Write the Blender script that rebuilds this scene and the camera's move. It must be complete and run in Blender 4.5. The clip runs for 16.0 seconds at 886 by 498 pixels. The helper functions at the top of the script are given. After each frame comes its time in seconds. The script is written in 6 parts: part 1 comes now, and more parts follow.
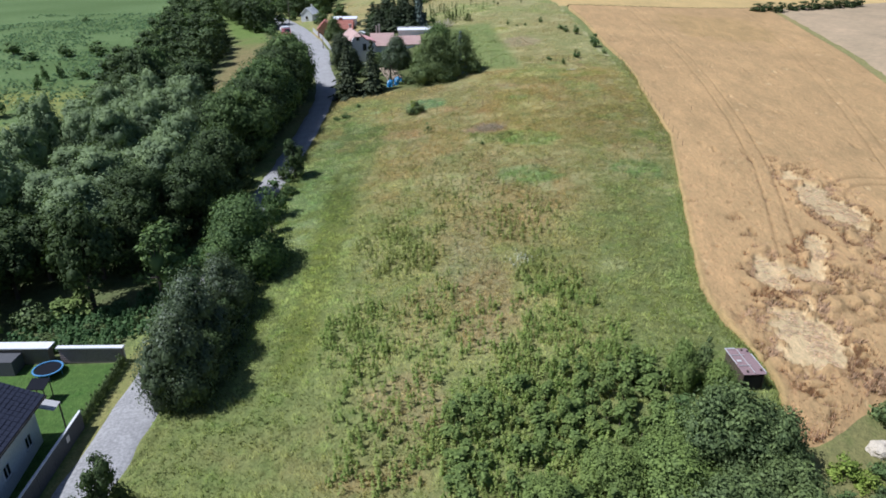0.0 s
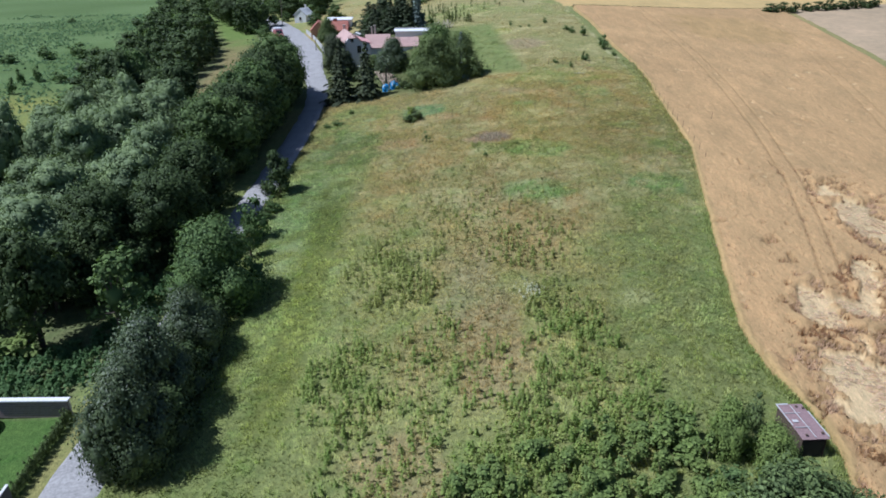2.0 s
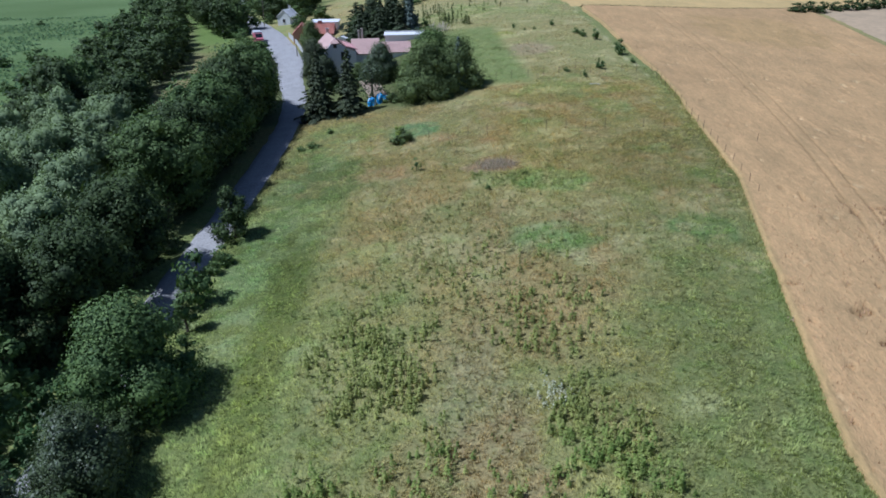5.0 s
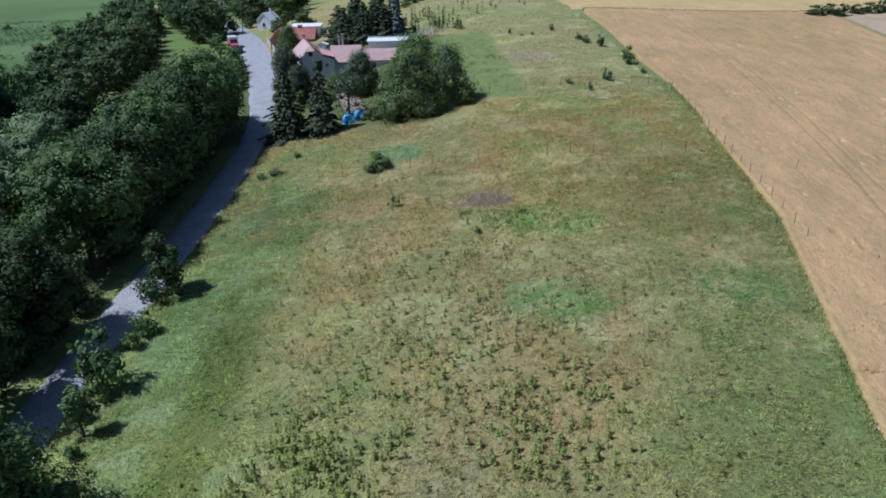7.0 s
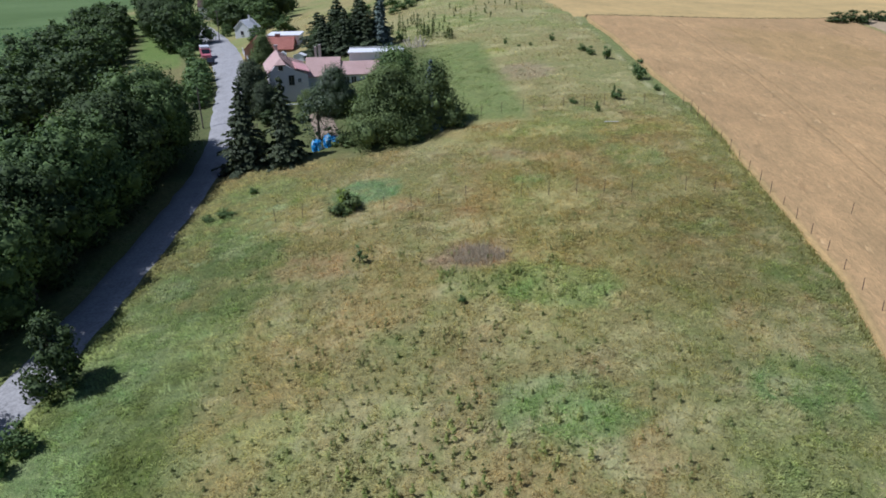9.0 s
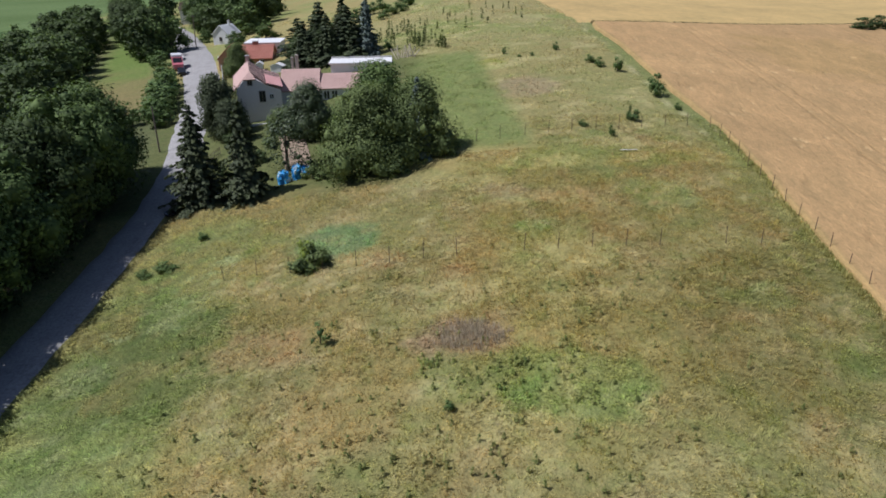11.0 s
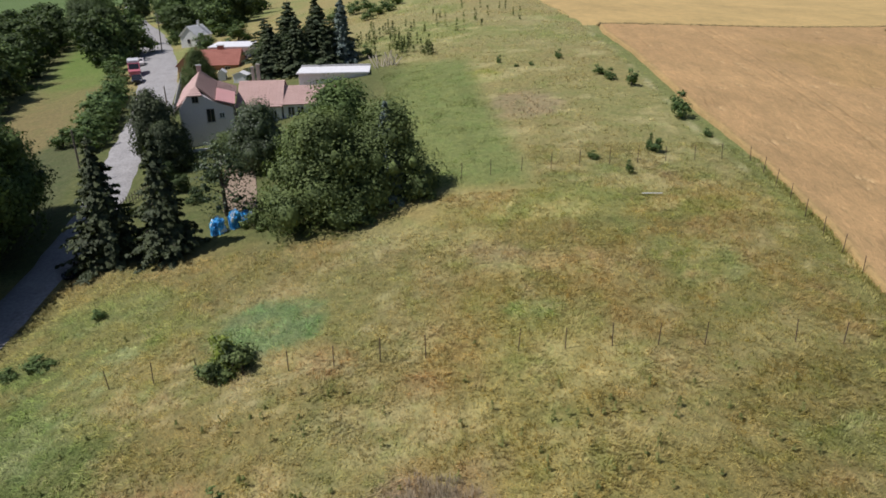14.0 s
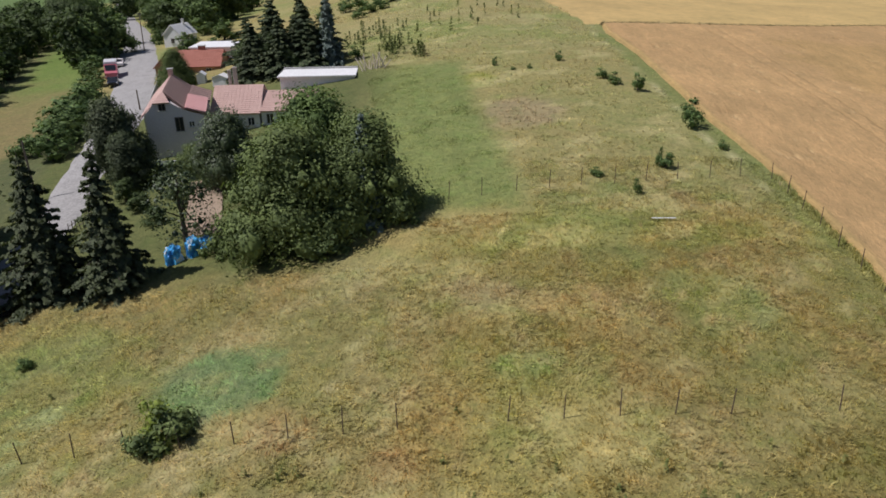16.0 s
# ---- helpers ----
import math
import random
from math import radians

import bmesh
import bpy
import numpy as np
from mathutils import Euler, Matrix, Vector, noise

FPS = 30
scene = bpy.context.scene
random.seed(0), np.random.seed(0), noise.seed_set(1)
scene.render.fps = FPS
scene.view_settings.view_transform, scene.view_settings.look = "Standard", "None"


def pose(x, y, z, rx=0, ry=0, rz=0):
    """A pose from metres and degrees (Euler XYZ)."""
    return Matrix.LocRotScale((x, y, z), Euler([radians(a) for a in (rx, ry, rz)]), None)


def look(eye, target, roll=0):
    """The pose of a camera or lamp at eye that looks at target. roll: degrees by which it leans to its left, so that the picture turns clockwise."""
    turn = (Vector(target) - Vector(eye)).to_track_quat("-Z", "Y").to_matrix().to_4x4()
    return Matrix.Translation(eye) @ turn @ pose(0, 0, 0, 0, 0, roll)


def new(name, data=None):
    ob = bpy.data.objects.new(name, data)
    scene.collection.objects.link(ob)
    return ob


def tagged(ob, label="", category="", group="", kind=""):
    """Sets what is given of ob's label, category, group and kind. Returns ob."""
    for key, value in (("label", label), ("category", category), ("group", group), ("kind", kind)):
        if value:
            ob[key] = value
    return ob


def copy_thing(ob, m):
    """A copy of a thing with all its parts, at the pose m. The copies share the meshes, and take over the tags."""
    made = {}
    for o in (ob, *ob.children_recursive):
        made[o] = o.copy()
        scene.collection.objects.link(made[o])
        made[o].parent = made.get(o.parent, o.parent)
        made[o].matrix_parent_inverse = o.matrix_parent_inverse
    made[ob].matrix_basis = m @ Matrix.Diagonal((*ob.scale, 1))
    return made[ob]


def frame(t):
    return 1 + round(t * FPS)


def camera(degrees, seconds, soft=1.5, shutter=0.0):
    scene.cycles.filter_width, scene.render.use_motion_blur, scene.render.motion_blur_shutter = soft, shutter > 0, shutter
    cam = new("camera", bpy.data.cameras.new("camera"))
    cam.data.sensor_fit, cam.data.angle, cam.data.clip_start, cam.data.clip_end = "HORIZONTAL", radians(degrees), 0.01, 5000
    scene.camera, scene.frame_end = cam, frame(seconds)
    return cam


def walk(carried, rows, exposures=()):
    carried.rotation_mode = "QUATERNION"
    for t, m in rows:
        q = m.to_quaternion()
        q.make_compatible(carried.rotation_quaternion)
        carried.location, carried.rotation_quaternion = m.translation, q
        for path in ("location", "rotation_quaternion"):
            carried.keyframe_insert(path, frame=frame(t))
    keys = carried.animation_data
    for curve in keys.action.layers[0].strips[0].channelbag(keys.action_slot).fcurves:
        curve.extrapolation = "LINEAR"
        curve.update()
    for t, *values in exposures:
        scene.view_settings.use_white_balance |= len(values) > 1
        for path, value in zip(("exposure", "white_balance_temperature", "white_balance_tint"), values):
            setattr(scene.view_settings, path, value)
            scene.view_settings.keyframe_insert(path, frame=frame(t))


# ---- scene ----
# ---- camera ----
cam = camera(66.0, 16.0, soft=1.72)
# seconds, x, y, z, yaw, pitch, roll
ROWS = [
    (0, 0.00, -0.00, 28.37, -0.00, -23.68, 0.64),
    (0.5, -0.01, 2.36, 28.04, -0.02, -23.64, 0.60),
    (1, -0.02, 4.88, 27.71, -0.04, -23.60, 0.60),
    (1.5, -0.06, 7.52, 27.33, -0.07, -23.54, 0.63),
    (2, -0.11, 10.31, 27.00, -0.09, -23.50, 0.63),
    (2.5, -0.15, 13.25, 26.71, -0.10, -23.46, 0.63),
    (3, -0.15, 16.31, 26.42, -0.12, -23.42, 0.65),
    (3.5, -0.20, 19.49, 26.32, -0.16, -23.45, 0.69),
    (4, -0.06, 22.90, 26.14, -0.19, -23.49, 0.72),
    (6.5, 1.82, 42.13, 25.13, -0.46, -23.43, 0.83),
    (7, 2.39, 46.17, 24.91, -0.50, -23.35, 0.82),
    (7.5, 2.98, 50.13, 24.73, -0.55, -23.25, 0.85),
    (8, 3.57, 54.10, 24.56, -0.58, -23.14, 0.85),
    (8.5, 3.99, 57.97, 24.43, -0.61, -23.05, 0.80),
    (9, 4.41, 61.86, 24.35, -0.64, -22.99, 0.82),
    (9.5, 4.77, 65.66, 24.30, -0.67, -22.94, 0.83),
    (10, 5.06, 69.28, 24.25, -0.71, -22.89, 0.83),
    (12.5, 6.73, 85.99, 24.16, -0.90, -22.92, 0.71),
    (13, 7.18, 88.75, 24.07, -0.86, -23.00, 0.69),
    (13.5, 7.66, 91.28, 24.01, -0.81, -23.08, 0.68),
    (14, 8.10, 93.60, 23.96, -0.81, -23.19, 0.67),
    (14.5, 8.52, 95.73, 23.85, -0.77, -23.28, 0.64),
    (15, 8.91, 97.68, 23.73, -0.75, -23.33, 0.62),
    (15.5, 9.30, 99.50, 23.66, -0.70, -23.38, 0.63),
    (16, 9.60, 101.17, 23.75, -0.69, -23.47, 0.69),
]
walk(cam, [(t, pose(x, y, z, 90 + pitch, roll, yaw)) for t, x, y, z, yaw, pitch, roll in ROWS],
     exposures=[(0, 0.02, 5340, 15.5), (4, -0.16, 4900, 15.5), (7, -0.25, 4900, 16.5), (10, -0.22, 5460, 17.5), (12.5, -0.22, 5850, 17.5), (16, -0.31, 6000, 18)])

# ---- light ----
SUN_ELEVATION = 57.0
SHADE_X, SHADE_Y = 1.0, 0.18  # the way the shadows fall on the ground
world = bpy.data.worlds.new("world")
scene.world = world
world.use_nodes = True
wn = world.node_tree.nodes
sky = wn.new("ShaderNodeTexSky")
sky.sky_type = "NISHITA"
sky.sun_disc = False
sky.sun_elevation = radians(SUN_ELEVATION)
sky.sun_rotation = math.atan2(-SHADE_X, -SHADE_Y)
world.node_tree.links.new(sky.outputs[0], wn["Background"].inputs[0])
wn["Background"].inputs[1].default_value = 0.063
sun = new("sun", bpy.data.lights.new("sun", "SUN"))
sun.data.energy = 5.0
sun.data.angle = radians(0.5)
sun.data.color = (1.0, 0.95, 0.86)
flat_way = math.hypot(SHADE_X, SHADE_Y)
sun.matrix_world = look((0, 0, 60), (SHADE_X / flat_way, SHADE_Y / flat_way, 60 - math.tan(radians(SUN_ELEVATION))))

# ---- materials ----
def nodes_of(name):
    m = bpy.data.materials.new(name)
    m.use_nodes = True
    n = m.node_tree.nodes
    return m, n, m.node_tree.links, n["Principled BSDF"]


def mapped(n, l, scale, coords="Object"):
    tc = n.new("ShaderNodeTexCoord")
    mp = n.new("ShaderNodeMapping")
    mp.inputs["Scale"].default_value = scale if isinstance(scale, tuple) else (scale,) * 3
    l.new(tc.outputs[coords], mp.inputs[0])
    return mp.outputs[0]


def noise_node(n, l, scale, detail=3.0, rough=0.6, vec=None, coords="Object"):
    t = n.new("ShaderNodeTexNoise")
    t.inputs["Scale"].default_value = 1.0
    t.inputs["Detail"].default_value = detail
    t.inputs["Roughness"].default_value = rough
    l.new(vec or mapped(n, l, scale, coords), t.inputs["Vector"])
    return t.outputs["Fac"]


def ramp(n, l, fac, stops):
    r = n.new("ShaderNodeValToRGB")
    e = r.color_ramp.elements
    while len(e) < len(stops):
        e.new(0.5)
    for k, (p, c) in zip(e, stops):
        k.position, k.color = p, (*c, 1)
    l.new(fac, r.inputs[0])
    return r.outputs[0]


def mix(n, l, fac, a, b, mode="MIX"):
    m = n.new("ShaderNodeMix")
    m.data_type, m.blend_type = "RGBA", mode
    for sock, v in ((m.inputs[0], fac), (m.inputs[6], a), (m.inputs[7], b)):
        if isinstance(v, (int, float)):
            sock.default_value = v
        elif isinstance(v, tuple):
            sock.default_value = (*v, 1)
        else:
            l.new(v, sock)
    return m.outputs[2]


def bump(n, l, bsdf, height, strength, distance):
    b = n.new("ShaderNodeBump")
    b.inputs["Strength"].default_value, b.inputs["Distance"].default_value = strength, distance
    l.new(height, b.inputs["Height"])
    l.new(b.outputs[0], bsdf.inputs["Normal"])


def plain(name, dark, light, scale=3.0, rough=0.8, fine=25.0, relief=0.2, metal=0.0, distance=0.02):
    """A surface with stains at one scale, grain at a finer one, and slight relief."""
    m, n, l, b = nodes_of(name)
    c = mix(n, l, noise_node(n, l, scale, 4), dark, light)
    g = noise_node(n, l, fine, 2)
    c = mix(n, l, 0.35, c, ramp(n, l, g, [(0.25, tuple(v * 0.55 for v in dark)), (0.75, tuple(min(1, v * 1.25) for v in light))]))
    l.new(c, b.inputs["Base Color"])
    b.inputs["Roughness"].default_value, b.inputs["Metallic"].default_value = rough, metal
    bump(n, l, b, g, relief, distance)
    return m


def tinted(name, rough, scales, low=0.6, high=1.4, relief=0.6, distance=0.15, stretch=(1, 1, 1), thin=0.0, mottle=False):
    """Land cover: its tint comes with the mesh, and noise at several scales varies it."""
    m, n, l, b = nodes_of(name)
    a = n.new("ShaderNodeAttribute")
    a.attribute_name = "tint"
    c = a.outputs["Color"]
    last = total = None
    if mottle:
        hue = noise_node(n, l, 0.45, 4, 0.7)
        c = mix(n, l, 1.0, c, ramp(n, l, hue, [(0.3, (0.88, 0.99, 0.86)), (0.5, (1.0, 1.0, 1.0)), (0.72, (1.1, 1.06, 1.03))]), "MULTIPLY")
    for s in scales:
        last = noise_node(n, l, tuple(s * v for v in stretch), 3, 0.65)
        if total is None:
            total = last
        else:
            add = n.new("ShaderNodeMath")
            add.operation = "MULTIPLY_ADD"
            add.inputs[1].default_value = 1.6
            l.new(total, add.inputs[0])
            l.new(last, add.inputs[2])
            total = add.outputs[0]
        c = mix(n, l, 1.0, c, ramp(n, l, last, [(0.28, (low, low * 1.02, low * 0.9)), (0.72, (high, high * 0.97, high * 0.85))]), "MULTIPLY")
    l.new(c, b.inputs["Base Color"])
    b.inputs["Roughness"].default_value = rough
    b.inputs["Specular IOR Level"].default_value = 0.2
    if relief:
        bump(n, l, b, total, relief, distance)
    if thin:
        tr = n.new("ShaderNodeBsdfTranslucent")
        l.new(c, tr.inputs[0])
        ms = n.new("ShaderNodeMixShader")
        ms.inputs[0].default_value = thin
        l.new(b.outputs[0], ms.inputs[1])
        l.new(tr.outputs[0], ms.inputs[2])
        l.new(ms.outputs[0], n["Material Output"].inputs[0])
    return m


def foliage(name, dark, light, warm=(0.1, 0.1, 0.02), rough=0.65, spec=0.16):
    """Leaves: each leaf clump has its own shade, each plant leans to its own hue, and some light passes through."""
    m, n, l, b = nodes_of(name)
    geo = n.new("ShaderNodeNewGeometry")
    info = n.new("ShaderNodeObjectInfo")
    c = mix(n, l, geo.outputs["Random Per Island"], dark, light)
    r = n.new("ShaderNodeMath")
    r.operation = "MULTIPLY"
    r.inputs[1].default_value = 0.4
    l.new(info.outputs["Random"], r.inputs[0])
    c = mix(n, l, r.outputs[0], c, warm)
    c = mix(n, l, 1.0, c, ramp(n, l, noise_node(n, l, 0.6, 3), [(0.3, (0.75, 0.75, 0.75)), (0.7, (1.25, 1.2, 1.0))]), "MULTIPLY")
    l.new(c, b.inputs["Base Color"])
    b.inputs["Roughness"].default_value = rough
    b.inputs["Specular IOR Level"].default_value = spec
    tr = n.new("ShaderNodeBsdfTranslucent")
    l.new(mix(n, l, 1.0, c, (1.1, 1.2, 0.6), "MULTIPLY"), tr.inputs[0])
    ms = n.new("ShaderNodeMixShader")
    ms.inputs[0].default_value = 0.17
    l.new(b.outputs[0], ms.inputs[1])
    l.new(tr.outputs[0], ms.inputs[2])
    l.new(ms.outputs[0], n["Material Output"].inputs[0])
    return m


GROUND = tinted("meadow_ground", 0.95, (1.6, 5.0), 0.76, 1.22, 0.6, 0.22, mottle=True)
GRASS = tinted("grass_blades", 0.75, (1.6,), 0.82, 1.2, 0, thin=0.5, mottle=True)
STALKS = tinted("straw_stalks", 0.85, (2.5,), 0.8, 1.2, 0, thin=0.35)
WHEAT = tinted("ripe_wheat", 0.9, (0.3, 2.2, 7.0), 0.85, 1.15, 0.6, 0.12, (1.0, 0.38, 1.0))
FARCROP = tinted("far_crop", 0.95, (0.08, 0.6), 0.86, 1.14, 0.3, 0.2)
LEAF_DARK = foliage("leaves_dark", (0.042, 0.07, 0.026), (0.2, 0.265, 0.105), (0.15, 0.19, 0.065))
LEAF_ROAD = foliage("leaves_roadside", (0.028, 0.048, 0.024), (0.135, 0.182, 0.088), (0.1, 0.13, 0.058), 0.5, 0.35)
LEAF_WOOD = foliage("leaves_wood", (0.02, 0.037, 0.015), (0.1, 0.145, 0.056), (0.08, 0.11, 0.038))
LEAF_ROW = foliage("leaves_row", (0.03, 0.06, 0.02), (0.155, 0.228, 0.08), (0.125, 0.17, 0.056))
LEAF_MID = foliage("leaves_mid", (0.04, 0.082, 0.028), (0.175, 0.26, 0.092), (0.145, 0.198, 0.064))
LEAF_WILLOW = foliage("leaves_willow", (0.15, 0.205, 0.1), (0.265, 0.34, 0.18), (0.2, 0.265, 0.125), 0.65, 0.14)
LEAF_BRIGHT = foliage("leaves_bright", (0.14, 0.21, 0.03), (0.3, 0.38, 0.08), (0.28, 0.33, 0.07))
LEAF_SPRUCE = foliage("needles", (0.032, 0.05, 0.028), (0.12, 0.152, 0.085), (0.1, 0.115, 0.062))
LEAF_BLUE = foliage("needles_blue", (0.08, 0.12, 0.115), (0.24, 0.3, 0.29), (0.18, 0.22, 0.21))
LEAF_THICKET = foliage("leaves_thicket", (0.08, 0.128, 0.034), (0.25, 0.335, 0.1), (0.2, 0.25, 0.07))
BARK = plain("bark", (0.05, 0.038, 0.028), (0.13, 0.105, 0.08), 2.0, 0.95, 12, 0.8)
ASPHALT = plain("worn_asphalt", (0.17, 0.163, 0.155), (0.44, 0.425, 0.4), 0.5, 0.9, 4, 0.4)
PLASTER = plain("grey_plaster", (0.66, 0.6, 0.575), (0.8, 0.745, 0.715), 0.5, 0.9, 8, 0.15)
BROWN_BOARD = plain("brown_board", (0.2, 0.15, 0.135), (0.36, 0.285, 0.26), 1.0, 0.9, 10, 0.3)
TILE_DORMER = plain("pink_roof_tile", (0.55, 0.27, 0.25), (0.68, 0.38, 0.35), 0.6, 0.8, 9, 0.2)
# grey darkened to carry the shade on the yard wall's road side
GREY_WALL = plain("stained_wall_in_shade", (0.06, 0.06, 0.064), (0.12, 0.12, 0.122), 0.6, 0.9, 8, 0.2)
SOIL = plain("dry_soil", (0.24, 0.17, 0.11), (0.36, 0.28, 0.2), 0.6, 0.95, 6, 0.5)
WHITE = plain("white_paint", (0.66, 0.66, 0.64), (0.82, 0.82, 0.8), 0.6, 0.8, 6, 0.1)
ORANGE = plain("orange_render", (0.46, 0.24, 0.14), (0.57, 0.32, 0.2), 0.5, 0.9, 8, 0.15)
STACK = plain("chimney_render", (0.36, 0.32, 0.27), (0.5, 0.45, 0.38), 1.2, 0.9, 8, 0.3)
TILE_RED = plain("red_roof_tile", (0.3, 0.1, 0.065), (0.5, 0.21, 0.15), 0.8, 0.8, 9, 0.3)
TILE_PINK = plain("faded_roof_tile", (0.47, 0.3, 0.25), (0.64, 0.45, 0.385), 0.6, 0.85, 9, 0.3)
TILE_BROWN = plain("brown_roof_tile", (0.055, 0.034, 0.029), (0.15, 0.082, 0.066), 0.7, 0.85, 9, 0.3)
TILE_BLACK = plain("dark_roof_tile", (0.018, 0.021, 0.034), (0.042, 0.047, 0.07), 0.8, 0.9, 9, 0.2)
TILE_BLACK.node_tree.nodes["Principled BSDF"].inputs["Specular IOR Level"].default_value = 0.12
GLASS = plain("window_glass", (0.015, 0.018, 0.022), (0.03, 0.034, 0.04), 1.0, 0.12, 4, 0.0)
WOOD = plain("weathered_wood", (0.11, 0.085, 0.06), (0.24, 0.2, 0.155), 1.2, 0.9, 14, 0.4)
POST_WOOD = plain("post_wood", (0.06, 0.04, 0.028), (0.14, 0.1, 0.07), 1.5, 0.9, 14, 0.4)
CONCRETE = plain("concrete", (0.4, 0.39, 0.37), (0.58, 0.57, 0.54), 0.7, 0.9, 7, 0.2)
RUST = plain("rusty_sheet", (0.2, 0.125, 0.12), (0.34, 0.235, 0.225), 1.1, 0.7, 8, 0.3)
DARK = plain("dark_inside", (0.012, 0.011, 0.01), (0.03, 0.027, 0.024), 1.0, 0.9)
NAVY = plain("blue_pad", (0.06, 0.2, 0.42), (0.12, 0.32, 0.55), 1.0, 0.5)
NET = plain("black_mat", (0.008, 0.009, 0.012), (0.018, 0.02, 0.026), 1.0, 0.9)
NET.node_tree.nodes["Principled BSDF"].inputs["Specular IOR Level"].default_value = 0.1
RED_PAINT = plain("red_car_paint", (0.5, 0.13, 0.16), (0.58, 0.19, 0.22), 0.6, 0.3, 4, 0.0)
BLACK_PAINT = plain("black_car_paint", (0.012, 0.012, 0.014), (0.02, 0.02, 0.024), 0.6, 0.2, 4, 0.0)
WHITE_PAINT = plain("white_car_paint", (0.72, 0.72, 0.72), (0.8, 0.8, 0.8), 0.6, 0.3, 4, 0.0)
RUBBER = plain("rubber", (0.015, 0.015, 0.015), (0.03, 0.03, 0.03), 2.0, 0.9)
STRAW = plain("pale_straw", (0.5, 0.42, 0.3), (0.68, 0.6, 0.46), 1.5, 0.95, 8, 0.9, 0, 0.1)

# ---- land ----
LAND = (0.025, 6.081, 11.378, -4.735, 3.458, -0.581, -0.69, -1.382, -2.416, -4.922)


def land(x, y):
    """Height of the ground: a slope that climbs ahead and to one side, levelling out far off."""
    x = np.clip(np.asarray(x, float), -160, 130)
    y = np.clip(np.asarray(y, float), 25, 330)
    u, v = np.tanh(x / 60), (y - 130) / 100
    terms = (1, u, v, u * u, u * v, v * v, v ** 3, u * v * v, u * u * v, u ** 3)
    yard = np.exp(-(((x + 14) / 9) ** 2) - ((y - 188) / 8) ** 2)
    return sum(c * t for c, t in zip(LAND, terms)) - 1.6 * yard


def at(x, y, dz=0.0, turn=0.0):
    return pose(x, y, float(land(x, y)) + dz, 0, 0, turn)


def lattice(i, j, seed):
    h = np.sin(i * 127.1 + j * 311.7 + seed * 74.7) * 43758.5453
    return h - np.floor(h)


def value_noise(x, y, size, seed):
    x, y = np.asarray(x, float) / size, np.asarray(y, float) / size
    i, j = np.floor(x), np.floor(y)
    a, b = x - i, y - j
    a, b = a * a * (3 - 2 * a), b * b * (3 - 2 * b)
    return ((lattice(i, j, seed) * (1 - a) + lattice(i + 1, j, seed) * a) * (1 - b)
            + (lattice(i, j + 1, seed) * (1 - a) + lattice(i + 1, j + 1, seed) * a) * b)


def fractal(x, y, size, seed):
    x, y = np.asarray(x, float), np.asarray(y, float)
    out = 0
    for k_, (share, part_) in enumerate(((1.0, 0.46), (2.1, 0.27), (4.3, 0.17), (8.9, 0.1))):
        ca, sa = math.cos(0.6 + k_ * 1.1), math.sin(0.6 + k_ * 1.1)
        out = out + part_ * value_noise(x * ca - y * sa, x * sa + y * ca, size / share, seed + k_)
    return out


def smooth(v, a, b):
    t = np.clip((v - a) / (b - a), 0, 1)
    return t * t * (3 - 2 * t)


def blot(x, y, cx, cy, rx, ry, seed=1, ragged=0.5):
    """A patch with a ragged edge: 1 inside, 0 outside."""
    d = np.hypot((x - cx) / rx, (y - cy) / ry)
    d = d + (fractal(x, y, 4.0, seed) - 0.5) * 2 * ragged
    return 1 - smooth(d, 0.65, 1.1)


ROAD_Y = (0, 30, 43, 56, 75, 92, 112, 125, 140, 150, 163, 180, 199, 220, 245, 275, 305, 330, 380, 460)
ROAD_L = (-33, -32, -31.6, -30.8, -30.4, -30.4, -29.4, -28.6, -28.3, -28.5, -30, -34.5, -39, -46, -56, -67, -78.5, -90, -112, -148)
ROAD_R = (-28, -27, -26.8, -26.4, -26.2, -26.4, -25, -24.2, -24, -24, -25.4, -29.2, -32.5, -38.5, -47, -59, -72, -84.5, -107, -143)
WHEAT_Y = (40, 45, 52, 57, 62, 68, 85, 101, 113, 123, 138, 147, 160, 175, 207, 222, 235)
WHEAT_X = (28.4, 28.4, 30.0, 29.9, 28.4, 28.2, 31.8, 35.2, 37.9, 38.5, 39.4, 40.4, 40.6, 39.6, 39.6, 38.6, 40.0)
STRIP_Y = (150, 165, 182, 202, 219, 240, 302, 325, 420)
STRIP_L = (-52, -55, -57, -59.5, -63, -70, -93, -107, -165)
STRIP_R = (-48, -47, -46.5, -46.8, -52, -60.5, -84, -93, -150)
FOREST_Y = (100, 130, 158, 190, 225, 300, 420)
FOREST_L = (-76, -76, -79, -86, -91, -113, -150)


SAGE = ((30.3, 100.7, 3.2, 3.6, 201), (35.0, 114.7, 2.4, 4.0, 202), (30.0, 122.7, 3.2, 2.6, 203), (14.2, 113.5, 4.6, 3.2, 204), (12.2, 99.4, 4.0, 3.0, 205),
        (-16.4, 126.0, 3.0, 3.0, 206), (-20.6, 116.7, 2.4, 5.0, 207), (-19.4, 108.5, 2.6, 5.0, 208), (28.0, 141.0, 3.0, 4.0, 209))


def lerp3(a, b, t):
    t = np.asarray(t)[:, None]
    return a * (1 - t) + b * t


